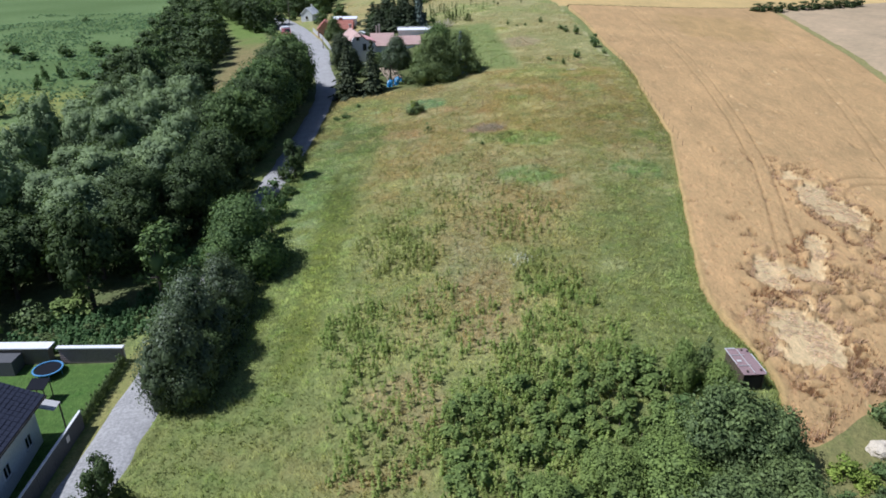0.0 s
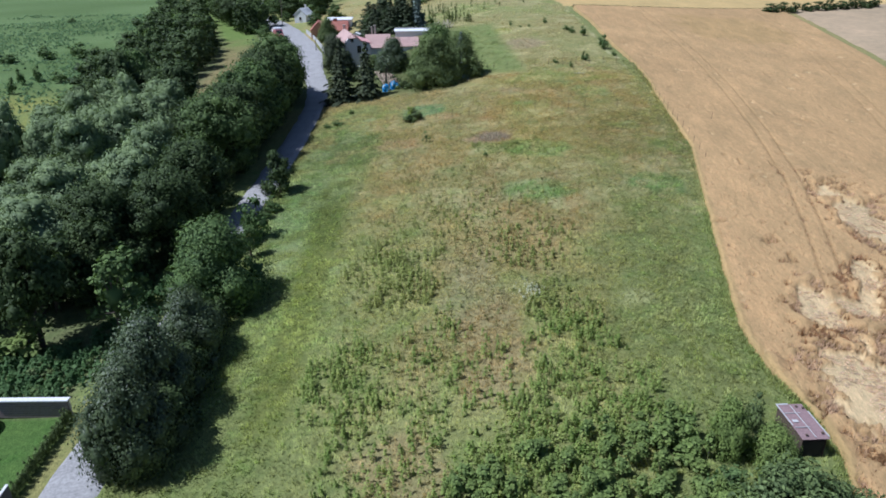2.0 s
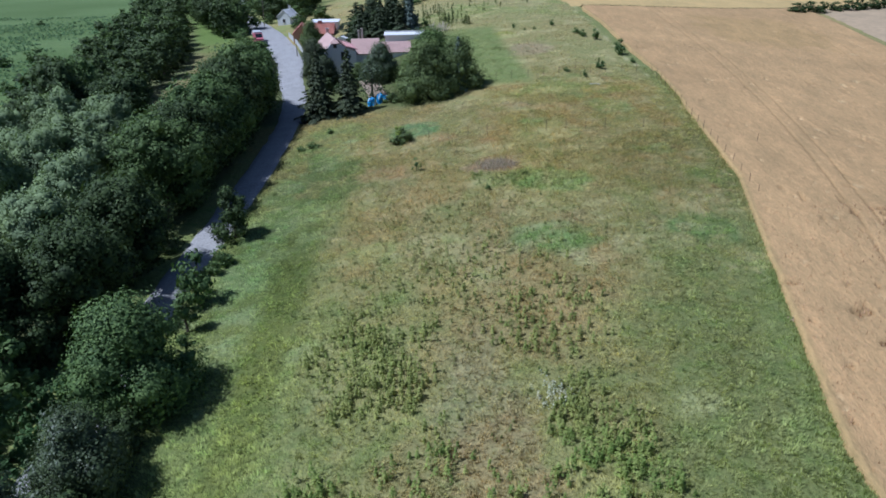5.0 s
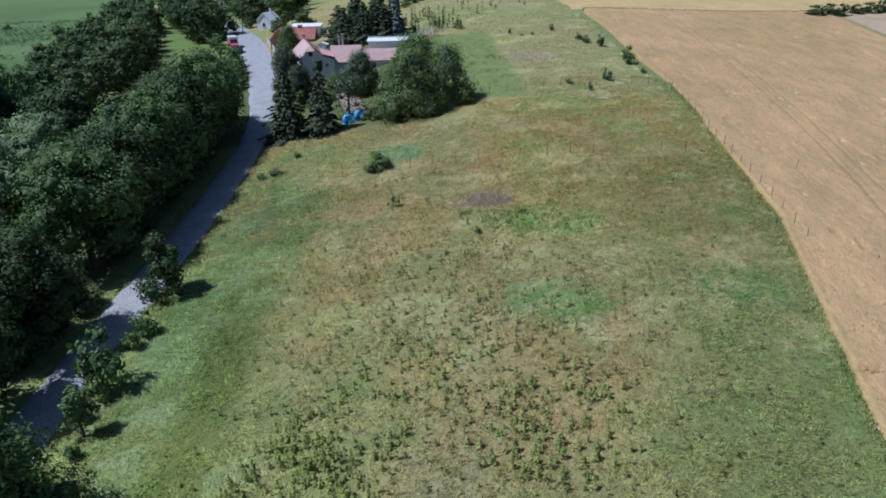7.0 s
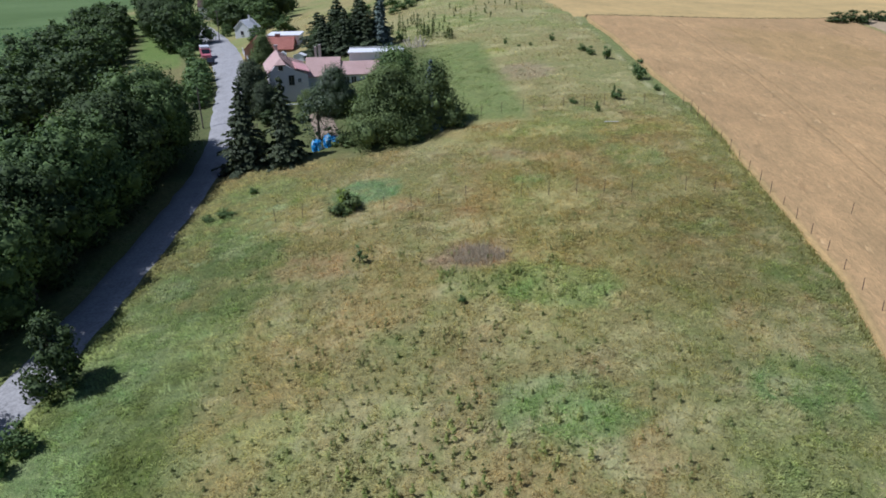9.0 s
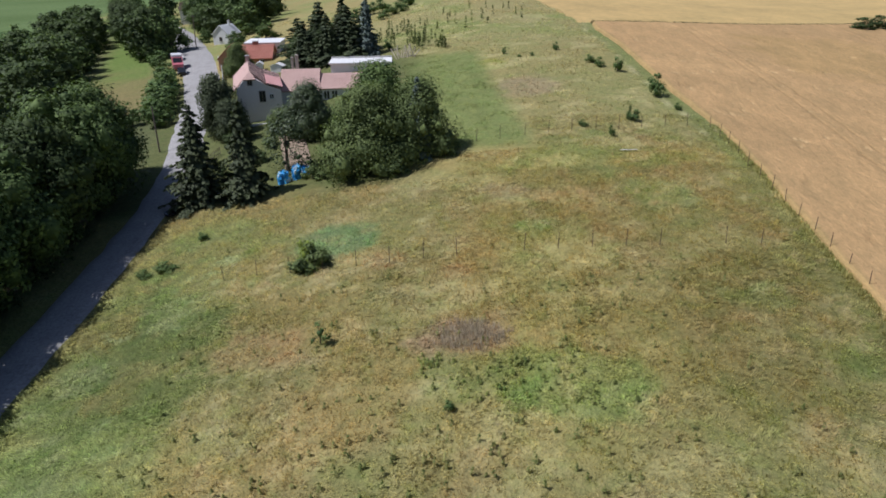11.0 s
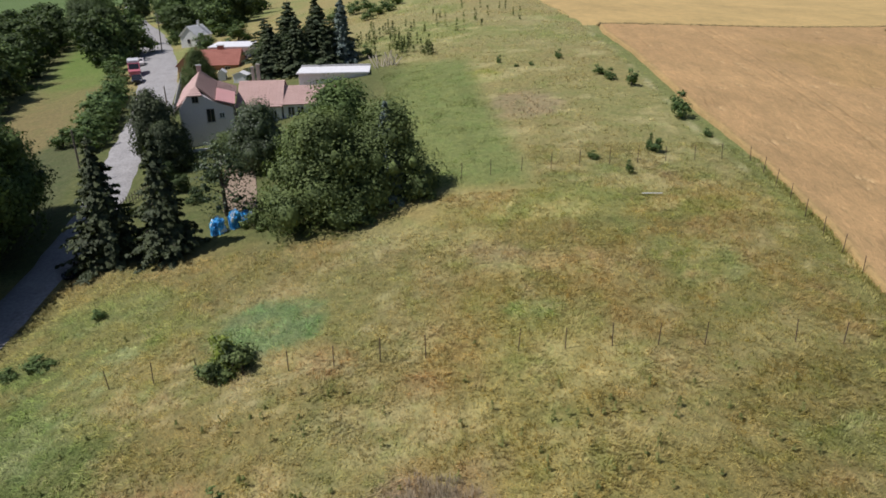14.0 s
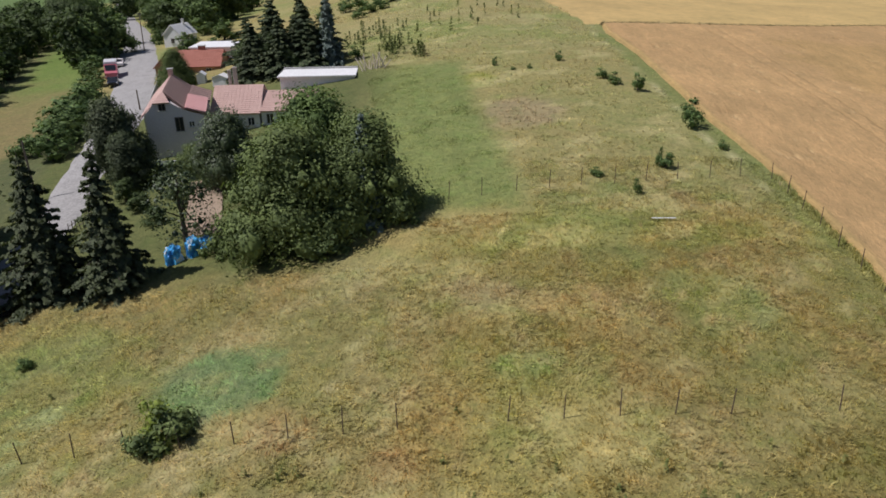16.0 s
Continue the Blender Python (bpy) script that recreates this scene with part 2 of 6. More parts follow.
def cover(x, y):
    """The tint of the ground's growth at each place."""
    rgb = lambda *v: np.array(v, float)[None, :]
    big, mid, small = fractal(x, y, 26, 3), fractal(x, y, 9, 8), fractal(x, y, 3, 14)
    dry, green, lush = rgb(0.285, 0.243, 0.13), rgb(0.2, 0.232, 0.1), rgb(0.13, 0.19, 0.07)
    c = lerp3(green, dry, smooth(big * 0.6 + mid * 0.4, 0.36, 0.62))
    c = lerp3(c, rgb(0.245, 0.232, 0.115), 0.6 * smooth(y, 95, 125) * smooth(x, -14, -4) * (1 - smooth(y, 200, 240)))
    c = lerp3(c, rgb(0.29, 0.25, 0.135), 0.45 * smooth(x, -12, -4) * (1 - smooth(x, 24, 32)) * smooth(y, 82, 96) * smooth(mid * 0.5 + small * 0.5, 0.3, 0.6) * (1 - smooth(y, 150, 175)))
    c = lerp3(c, rgb(0.215, 0.2, 0.095), 0.7 * (1 - smooth(x, 2, 14)) * smooth(y, 112, 124) * (1 - smooth(y, 142, 150)))
    # drier towards the fence, greener near the start and beside the road
    c = lerp3(c, dry * 0.95, 0.5 * smooth(y, 80, 135) * smooth(x, -16, -4) * (1 - smooth(y, 190, 250)) * smooth(mid, 0.3, 0.7))
    c = lerp3(c, green, 0.75 * (1 - smooth(y, 45, 85)) * smooth(small, 0.2, 0.7))
    c = lerp3(c, rgb(0.172, 0.214, 0.083), 0.85 * (1 - smooth(x, -17, -9)) * smooth(mid, 0.2, 0.5) * (1 - smooth(y, 112, 150)))
    c = lerp3(c, rgb(0.28, 0.262, 0.14), 0.55 * smooth(x, -13, -8) * (1 - smooth(x, 7, 12)) * smooth(y, 50, 58) * smooth(mid * 0.6 + small * 0.4, 0.3, 0.6) * (1 - smooth(y, 96, 106)))
    edge = np.interp(y, WHEAT_Y, WHEAT_X)
    c = lerp3(c, lerp3(rgb(0.17, 0.202, 0.084), rgb(0.17, 0.205, 0.088), smooth(y, 62, 82)), 0.85 * smooth(x, edge - 19, edge - 9) * (1 - smooth(y, 88, 130)))
    c = lerp3(c, rgb(0.178, 0.213, 0.088), 0.75 * smooth(x, edge - 4.5, edge - 1.5) * (1 - smooth(x, edge + 2, edge + 6)))
    c = lerp3(c, rgb(0.226, 0.218, 0.115), 0.4 * smooth(y, 88, 104) * (1 - smooth(y, 205, 225)) * smooth(x, -20, -8))
    # patches
    for cx, cy, rx, ry, tint, k, seed in (
            (-3.4, 136.3, 4.4, 3.2, (0.11, 0.208, 0.118), 0.95, 21), (8, 119, 3.4, 2.4, (0.27, 0.22, 0.19), 0.85, 22),
            (8.8, 114.5, 4.2, 2.2, (0.15, 0.21, 0.085), 0.75, 23), (12.8, 99, 5.0, 3.2, (0.135, 0.232, 0.098), 0.9, 24),
            (29.4, 101, 3.4, 3.0, (0.120, 0.210, 0.090), 0.85, 25), (12.8, 112, 4.5, 2.0, (0.128, 0.203, 0.083), 0.8, 26),
            (15.2, 93.5, 1.8, 1.4, (0.405, 0.435, 0.255), 0.9, 27), (-6.1, 98.3, 3.2, 2.0, (0.300, 0.345, 0.165), 0.8, 28),
            (12.6, 143, 2.0, 2.0, (0.36, 0.31, 0.245), 0.9, 29), (20.2, 179, 4.5, 5, (0.285, 0.225, 0.188), 0.75, 30),
            (28, 142, 3.4, 2.6, (0.150, 0.21, 0.09), 0.7, 31), (14.6, 135, 1.7, 1.0, (0.14, 0.22, 0.1), 0.8, 32),
            (2.4, 77, 3.2, 6, (0.300, 0.277, 0.195), 0.7, 33), (19.8, 73, 1.6, 1.2, (0.360, 0.390, 0.225), 0.8, 34),
            (-18.7, 117.8, 2.6, 3, (0.285, 0.345, 0.180), 0.7, 35), (-16.4, 127, 2.2, 2.4, (0.300, 0.352, 0.188), 0.7, 36),
            (-4.5, 51.0, 3.4, 5.0, (0.3, 0.25, 0.155), 1.0, 47), (3.8, 64.5, 3.2, 7.0, (0.305, 0.26, 0.16), 1.1, 48), (-3.0, 64.0, 3.0, 6.0, (0.29, 0.255, 0.145), 0.8, 49),
            (1.1, 131.2, 1.8, 1.3, (0.33, 0.2, 0.12), 0.6, 39), (7.3, 127.6, 1.9, 1.2, (0.3, 0.2, 0.12), 0.55, 40), (29.6, 141, 3.2, 7, (0.19, 0.22, 0.1), 0.6, 43), (29, 155, 2.6, 1.8, (0.29, 0.235, 0.15), 0.8, 44),
            (14, 125, 2.6, 2.2, (0.16, 0.165, 0.075), 0.7, 45), (15.4, 194, 2.2, 3.6, (0.24, 0.26, 0.07), 0.9, 46), (24, 151, 8, 6, (0.150, 0.210, 0.090), 0.6, 37), (-14, 138, 6, 5, (0.180, 0.225, 0.090), 0.7, 38)):
        c = lerp3(c, rgb(*tint), 0.7 * k * blot(x, y, cx, cy, rx * 1.15, ry * 1.15, seed, 0.9))
    band = smooth(x, -18, -16.5) * (1 - smooth(x, -14.5, -12.5)) * smooth(y, 52, 58) * (1 - smooth(y, 96, 108))
    c = lerp3(c, rgb(0.148, 0.178, 0.056), 0.85 * band)
    c = lerp3(c, rgb(0.16, 0.15, 0.075), 0.8 * smooth(x, 27, 30) * (1 - smooth(y, 48, 54 + 0.6 * (x - 34))))
    # pale wisps of laid grass, and a trodden line across the slope
    wisp = smooth(fractal(x * 0.75 + y * 0.35, y * 1.5 - x * 0.5, 4.2, 150), 0.56, 0.68)
    c = lerp3(c, rgb(0.31, 0.36, 0.205), 0.65 * wisp * (1 - smooth(x, -15, -6)) * smooth(y, 62, 75) * (1 - 0.9 * band) * (1 - 0.75 * smooth(y, 104, 112)))
    rough = smooth(x, -24, -20) * (1 - smooth(x + 4 * (mid - 0.5), -13, -8)) * smooth(y, 106, 114) * (1 - smooth(y, 134, 144))
    c = lerp3(c, lerp3(rgb(0.215, 0.21, 0.095), rgb(0.13, 0.18, 0.068), smooth(fractal(x, y, 4.0, 154), 0.42, 0.6)), 0.7 * rough)
    c = lerp3(c, rgb(0.3, 0.36, 0.2), 0.8 * rough * smooth(fractal(x * 0.8 + y * 0.6, y * 1.6, 2.2, 155), 0.64, 0.72))
    c = lerp3(c, rgb(0.36, 0.29, 0.175), 0.75 * blot(x, y, -8.5, 119.5, 4.0, 3.0, 156, 0.9))
    c = lerp3(c, rgb(0.39, 0.36, 0.22), 0.6 * wisp * smooth(x, -10, 0) * (1 - smooth(x, 34, 38)) * smooth(y, 84, 100))
    verge = smooth(x, -24, -22.4) * (1 - smooth(x, -19.6, -17)) * smooth(y, 74, 82) * (1 - smooth(y, 104, 112))
    c = lerp3(c, rgb(0.3, 0.37, 0.215), 0.6 * verge * smooth(fractal(x + 0.5 * y, y * 1.4, 3.2, 153), 0.44, 0.58))
    # sage green lush spots with bent pale blades, and a web of narrow animal trails through the dry grass
    bent = smooth(fractal(x * 0.9 + y * 0.3, y * 1.5 - x * 0.5, 1.7, 158), 0.5, 0.64)
    for cx, cy, rx, ry, seed in SAGE:
        spot = blot(x, y, cx, cy, rx, ry, seed, 0.9)
        c = lerp3(c, rgb(0.152, 0.206, 0.082), 0.55 * spot)
        c = lerp3(c, rgb(0.33, 0.365, 0.22), 0.5 * spot * bent)
    web = np.maximum(1 - smooth(np.abs(fractal(x, y, 8, 159) - 0.5), 0.0, 0.017), 1 - smooth(np.abs(fractal(x * 0.7 + y * 0.7, y * 0.4 - x * 0.4, 6, 161) - 0.5), 0.0, 0.017))
    web = web * smooth(x, -18, -8) * smooth(y, 84, 94) * (1 - smooth(y, 150, 160)) * smooth(value_noise(x, y, 5, 163), 0.3, 0.6)
    c = lerp3(c, rgb(0.42, 0.39, 0.25), 0.75 * web)
    trod = np.exp(-((x - 13.9 - 0.5 * np.sin(y * 0.11)) / 0.36) ** 2) * smooth(y, 96, 104) * (1 - smooth(y, 139, 143))
    c = lerp3(c, rgb(0.4, 0.37, 0.235), 0.5 * trod)
    bank = smooth(x, edge - 2.6, edge - 1.6) * smooth(y, 140, 158) * (1 - smooth(x, edge + 1, edge + 3))
    c = lerp3(c, rgb(0.15, 0.18, 0.08), 0.6 * bank)
    line = np.exp(-((x - edge + 2.3 + 0.4 * np.sin(y * 0.3)) / 0.3) ** 2) * smooth(y, 148, 156) * smooth(value_noise(x, y, 2.4, 171), 0.25, 0.6)
    c = lerp3(c, rgb(0.42, 0.4, 0.28), 0.75 * line)
    # the mown strip beside the garden
    mown = smooth(x, np.interp(y, (150, 205), (6.5, -1)) - 0.4, np.interp(y, (150, 205), (6.5, -1)) + 0.4)
    mown = mown * (1 - smooth(x, np.interp(y, (155, 184, 205), (17.6, 14.6, 13.2)) - 1.8, np.interp(y, (155, 184, 205), (17.6, 14.6, 13.2)) + 1.4)) * smooth(y, 153, 157) * (1 - smooth(y, 201, 207))
    c = lerp3(c, rgb(0.165, 0.204, 0.086) * (0.9 + 0.2 * value_noise(x * 3 + y, y * 0.05, 2.2, 50))[:, None], 0.95 * mown)
    # garden, darkened in the tint for its trees' shade; the shaded verge, the strip between the trees, the wet meadow
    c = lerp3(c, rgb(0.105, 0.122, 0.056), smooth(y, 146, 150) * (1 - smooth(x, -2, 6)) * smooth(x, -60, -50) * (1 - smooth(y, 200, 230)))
    lx, rx_ = np.interp(y, STRIP_Y, STRIP_L), np.interp(y, STRIP_Y, STRIP_R)
    strip = smooth(x, lx - 4, lx) * (1 - smooth(x, rx_ - 1, rx_ + 2)) * smooth(y, 155, 165)
    c = lerp3(c, lerp3(rgb(0.2, 0.172, 0.096), rgb(0.13, 0.19, 0.06), smooth(y + 30 * (mid - 0.5), 205, 245)), strip)
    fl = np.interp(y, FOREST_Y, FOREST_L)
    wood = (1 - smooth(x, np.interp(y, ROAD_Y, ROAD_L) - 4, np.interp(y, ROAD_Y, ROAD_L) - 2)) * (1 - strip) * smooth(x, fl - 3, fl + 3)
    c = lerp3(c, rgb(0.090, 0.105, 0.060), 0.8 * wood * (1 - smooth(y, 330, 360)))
    wet = 1 - smooth(x, fl - 4, fl)
    c = lerp3(c, lerp3(rgb(0.09, 0.142, 0.056), rgb(0.118, 0.178, 0.08), smooth(big, 0.35, 0.65)), wet)
    c = lerp3(c, rgb(0.21, 0.225, 0.075), wet * (1 - smooth(y + 12 * mid, 170, 190)) * smooth(mid, 0.2, 0.6))
    # cut lawn of the house by the start
    lawn = smooth(x, -50, -49) * (1 - smooth(x, -33, -32.4)) * (1 - smooth(y, 58.6, 59.4))
    c = lerp3(c, rgb(0.066, 0.122, 0.034), lawn)
    verge = smooth(x, -32.6, -32.2) * (1 - smooth(x, -31, -30.4)) * (1 - smooth(y, 60, 66))
    c = lerp3(c, rgb(0.21, 0.2, 0.095), 0.8 * verge)
    hill = smooth(y, 205, 215) * (1 - smooth(x, 38, 44)) * smooth(x, -20, -10)
    c = lerp3(c, rgb(0.25, 0.245, 0.14), 0.55 * hill * smooth(mid, 0.35, 0.6))
    level = (1.08 - 0.08 * smooth(y, 90, 108)) * (1 - 0.14 * smooth(x, 18, 26) * smooth(y, 104, 114) * (1 - smooth(y, 128, 140)))
    c = c * (1 + (smooth(y, 100, 118) * smooth(x, 2, 12) * (1 - smooth(y, 150, 160)))[:, None] * np.array((0.05, 0.0, -0.1))[None, :])
    c = c * (1 + 0.13 * smooth(x, -18, -12) * (1 - smooth(x, 14, 24)) * smooth(y, 104, 110) * (1 - smooth(y, 132, 142)))[:, None]
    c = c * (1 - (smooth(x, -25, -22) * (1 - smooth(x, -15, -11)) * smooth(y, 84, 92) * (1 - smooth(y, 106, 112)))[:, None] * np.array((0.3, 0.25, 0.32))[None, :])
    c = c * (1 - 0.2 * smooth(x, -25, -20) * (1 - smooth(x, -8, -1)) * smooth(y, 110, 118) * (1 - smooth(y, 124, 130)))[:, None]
    inside = smooth(x, -16, -8) * smooth(y, 82, 96) * (1 - smooth(y, 148, 158)) * (1 - smooth(x, edge - 4, edge - 1))
    tone = fractal(x * 1.1, y * 0.8, 6.5, 167)
    c = lerp3(c, c * np.array((1.07, 1.0, 0.94))[None, :], inside * smooth(tone, 0.5, 0.62))
    c = lerp3(c, c * np.array((0.965, 1.01, 0.93))[None, :], inside * (1 - smooth(tone, 0.38, 0.5)))
    return c * np.array((1.02, 1.0, 0.97))[None, :] * (level * (1.05 + 0.1 * small))[:, None]


def tint_of(me, c):
    a = me.attributes.new("tint", "FLOAT_COLOR", "POINT")
    a.data.foreach_set("color", np.hstack([c, np.ones((len(c), 1))]).astype(np.float32).ravel())


def mesh_of(name, verts, faces, material, smooth_faces=False, normals=None):
    """A mesh from arrays; all faces have the same number of corners."""
    verts, faces = np.asarray(verts, np.float32), np.asarray(faces, np.int32)
    me = bpy.data.meshes.new(name)
    k = faces.shape[1]
    me.vertices.add(len(verts))
    me.vertices.foreach_set("co", verts.ravel())
    me.loops.add(faces.size)
    me.loops.foreach_set("vertex_index", faces.ravel())
    me.polygons.add(len(faces))
    me.polygons.foreach_set("loop_start", np.arange(0, faces.size, k, dtype=np.int32))
    me.polygons.foreach_set("use_smooth", np.full(len(faces), smooth_faces))
    me.materials.append(material)
    me.update(calc_edges=True)
    if normals is not None:
        me.polygons.foreach_set("use_smooth", np.full(len(faces), True))
        me.normals_split_custom_set_from_vertices(np.asarray(normals, np.float32).tolist())
    return me


def grid_faces(rows, cols):
    i = (np.arange(rows - 1)[:, None] * cols + np.arange(cols - 1)[None, :]).ravel()
    return np.stack([i, i + 1, i + cols + 1, i + cols], 1)


def spaced(lo, hi, step, reach):
    inner = np.arange(lo, hi + step / 2, step)
    grow = np.cumsum(step * 1.22 ** np.arange(1, 80))
    grow = grow[grow < reach]
    return np.concatenate([lo - grow[::-1], inner, hi + grow])


gx, gy = spaced(-130, 60, 0.9, 3500), spaced(36, 235, 0.9, 3500)
GX, GY = np.meshgrid(gx, gy)
xs, ys = GX.ravel(), GY.ravel()
zs = land(xs, ys) + (fractal(xs, ys, 3.0, 60) - 0.5) * 0.16
near_road = (xs > np.interp(ys, ROAD_Y, ROAD_L) - 1.2) & (xs < np.interp(ys, ROAD_Y, ROAD_R) + 1.2)
zs[near_road] = land(xs, ys)[near_road] - 0.1
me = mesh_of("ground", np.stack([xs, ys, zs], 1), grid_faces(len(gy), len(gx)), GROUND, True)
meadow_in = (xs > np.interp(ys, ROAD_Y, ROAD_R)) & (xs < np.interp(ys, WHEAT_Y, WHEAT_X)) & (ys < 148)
# ground between the tufts is darkened in its tint, standing in for shade
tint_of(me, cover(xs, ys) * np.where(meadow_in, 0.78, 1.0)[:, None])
tagged(new("ground", me), "sloping rough meadow ground with dry and green patches", "ground", kind="structure")

# the road, a worn asphalt lane
ry = np.concatenate([np.arange(0, 300, 1.0), np.arange(300, 460, 6.0)])
ru = np.linspace(0, 1, 9)
RU, RY = np.meshgrid(ru, ry)
wob = (value_noise(RY, RY * 0 + 3, 2.5, 5) - 0.5) * 0.5
wob2 = (value_noise(RY, RY * 0 + 9, 2.5, 6) - 0.5) * 0.5
left, right = np.interp(RY, ROAD_Y, ROAD_L) + wob, np.interp(RY, ROAD_Y, ROAD_R) + wob2
rx = left + (right - left) * RU
rz = land(rx, RY) + 0.05 - 0.16 * (np.abs(RU - 0.5) > 0.49) + 0.04 * (1 - (2 * RU - 1) ** 2)
tagged(new("road", mesh_of("road", np.stack([rx.ravel(), RY.ravel(), rz.ravel()], 1), grid_faces(len(ry), len(ru)), ASPHALT, True)),
       "worn grey asphalt lane with crumbling edges", "road", kind="structure")

# ---- wheat ----
def wheat_right(y):
    return np.interp(y, (40, 100, 151, 176, 203, 252), (88, 91, 96.6, 101, 104, 112))


def wheat_top(u):
    return 228.5 + 20 * u


wu = np.concatenate([np.linspace(0, 0.005, 3), np.linspace(0.009, 0.62, 150), np.linspace(0.63, 0.996, 60), [1.0]])
wv = np.linspace(0, 1, 440)
WU, WV = np.meshgrid(wu, wv)
y0 = np.interp(WU, (0, 0.03, 0.07, 0.13, 0.2, 1), (44.6, 44.8, 46, 49, 52.5, 78))
wy = y0 + (wheat_top(WU) - y0) * WV ** 1.35
wl = np.interp(wy, WHEAT_Y, WHEAT_X) + (value_noise(wy, wy * 0, 2.6, 7) - 0.5) * 0.2
wx = wl + (wheat_right(wy) - wl) * WU
tall = 0.62 + (fractal(wx, wy, 2.6, 70) - 0.5) * 0.14 + (value_noise(wx, wy, 0.9, 71) - 0.5) * 0.07
LODGED = ((53.4, 88.6, 2.7, 8.4, 2, 80), (44.6, 74.6, 1.6, 4.6, -28, 81), (37.2, 71.2, 2.2, 4.2, -6, 83), (36.3, 58.6, 3.7, 5.8, -20, 82), (41.0, 71.0, 1.2, 2.2, 20, 85), (50.6, 97.5, 0.9, 2.0, 0, 87), (58.6, 79, 1.3, 2.4, -30, 88))


def lodged(x, y, grow_by=1.0):
    """Where the wheat lies flat, 0 to 1."""
    out = np.zeros_like(x)
    for cx, cy, a, b, rot, seed in LODGED:
        ca, sa = math.cos(radians(rot)), math.sin(radians(rot))
        dx, dy = x - cx, y - cy
        out = np.maximum(out, blot(dx * ca + dy * sa, -dx * sa + dy * ca, 0, 0, a * grow_by, b * grow_by, seed, 1.0))
    return out


flatn = smooth(lodged(wx, wy) + (fractal(wx, wy, 1.5, 89) - 0.5) * 1.1 + (fractal(wx * 1.2 + wy * 0.5, wy * 0.5 - wx * 0.2, 1.0, 91) - 0.5) * 0.9, 0.3, 0.62)
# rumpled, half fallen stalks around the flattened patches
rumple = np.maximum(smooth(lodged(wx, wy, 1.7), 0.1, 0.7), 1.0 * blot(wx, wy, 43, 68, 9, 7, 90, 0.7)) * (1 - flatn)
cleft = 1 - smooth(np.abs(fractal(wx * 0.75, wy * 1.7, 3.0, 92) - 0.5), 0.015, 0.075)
lump = value_noise(wx * 0.8 + wy * 0.6, wy * 0.8 - wx * 0.6, 1.3, 93)
tall = tall + rumple * ((lump - 0.5) * 0.85 - 0.85 * cleft * smooth(lump, 0.25, 0.45))
tracks = np.zeros_like(wx)
T1Y, T1X = (60, 76, 88, 101, 121, 145, 173, 205, 235), (36, 41.6, 45.2, 48.6, 52.1, 55.0, 57.3, 58.5, 60)
T2Y, T2X = (60, 95, 113.6, 131, 156, 186, 215, 250), (62, 68, 73, 77.6, 83, 90, 95, 100)
for ty, tx in ((T1Y, T1X), (T2Y, T2X)):
    mid_line = np.interp(wy, ty, tx)
    for half in (-1.15, 1.15):
        tracks = np.maximum(tracks, np.exp(-(((wx - mid_line - half) / 0.16) ** 2)) * smooth(wy, 70, 76))
for cx, cy, r, a0, a1 in ((64.5, 89, 8.0, 60, 178), (64.5, 89, 10.4, 75, 172), (52, 42, 24, 62, 118), (52, 42, 21.6, 62, 118)):
    ang = np.degrees(np.arctan2(wy - cy, wx - cx)) % 360
    tracks = np.maximum(tracks, np.exp(-(((np.hypot(wx - cx, wy - cy) - r) / 0.3) ** 2)) * ((ang > a0) & (ang < a1)))
streak = smooth(fractal(wx * 1.0 + 3, wy * 0.35, 5, 95), 0.56, 0.72) * (1 - smooth(wy, 55, 68)) * (1 - flatn)
tracks = tracks * np.interp(wy, (110, 150), (1.0, 0.6))
tall = tall * (1 - 0.66 * flatn) - 0.18 * tracks * (1 - flatn) - 0.28 * streak
spots = np.interp(wy, (95, 120), (1, 0.35)) * smooth(value_noise(wx, wy, 1.5, 96), 0.86, 0.95) * smooth(fractal(wx, wy, 14, 97), 0.42, 0.6)
tall = np.maximum(tall - 0.4 * spots, 0.2)
rim = np.minimum(smooth(WU, 0, 0.005), np.minimum(smooth(1 - WU, 0, 0.01), smooth(WV, 0, 0.06)))
wz = land(wx, wy) + tall * rim - 0.05
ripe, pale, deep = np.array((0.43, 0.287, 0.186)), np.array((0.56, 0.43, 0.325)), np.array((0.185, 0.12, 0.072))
k = flatn.ravel()[:, None]
wc = ripe[None, :] * (0.86 + 0.28 * fractal(wx, wy, 17, 98).ravel()[:, None])
wc = wc * (1 - k) + pale[None, :] * k
# rumpled clefts carry shade painted into the tint; tracks show darker soil
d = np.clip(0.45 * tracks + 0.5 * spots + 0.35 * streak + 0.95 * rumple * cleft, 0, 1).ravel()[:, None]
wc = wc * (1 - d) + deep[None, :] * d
g = (0.3 * blot(wx, wy, 78, 205, 16, 22, 99)).ravel()[:, None]
wc = wc * (1 - g) + np.array((0.3, 0.215, 0.1))[None, :] * g
fade = (0.45 * (1 - smooth(WU, 0.004, 0.02))).ravel()[:, None]
wc = wc * (1 - fade) + np.array((0.3, 0.235, 0.125))[None, :] * fade
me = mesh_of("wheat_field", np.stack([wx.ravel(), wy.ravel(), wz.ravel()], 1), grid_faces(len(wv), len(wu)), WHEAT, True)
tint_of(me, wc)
tagged(new("wheat_field", me), "ripe tan wheat field with tramlines and flattened pale patches", "field", kind="stuff")


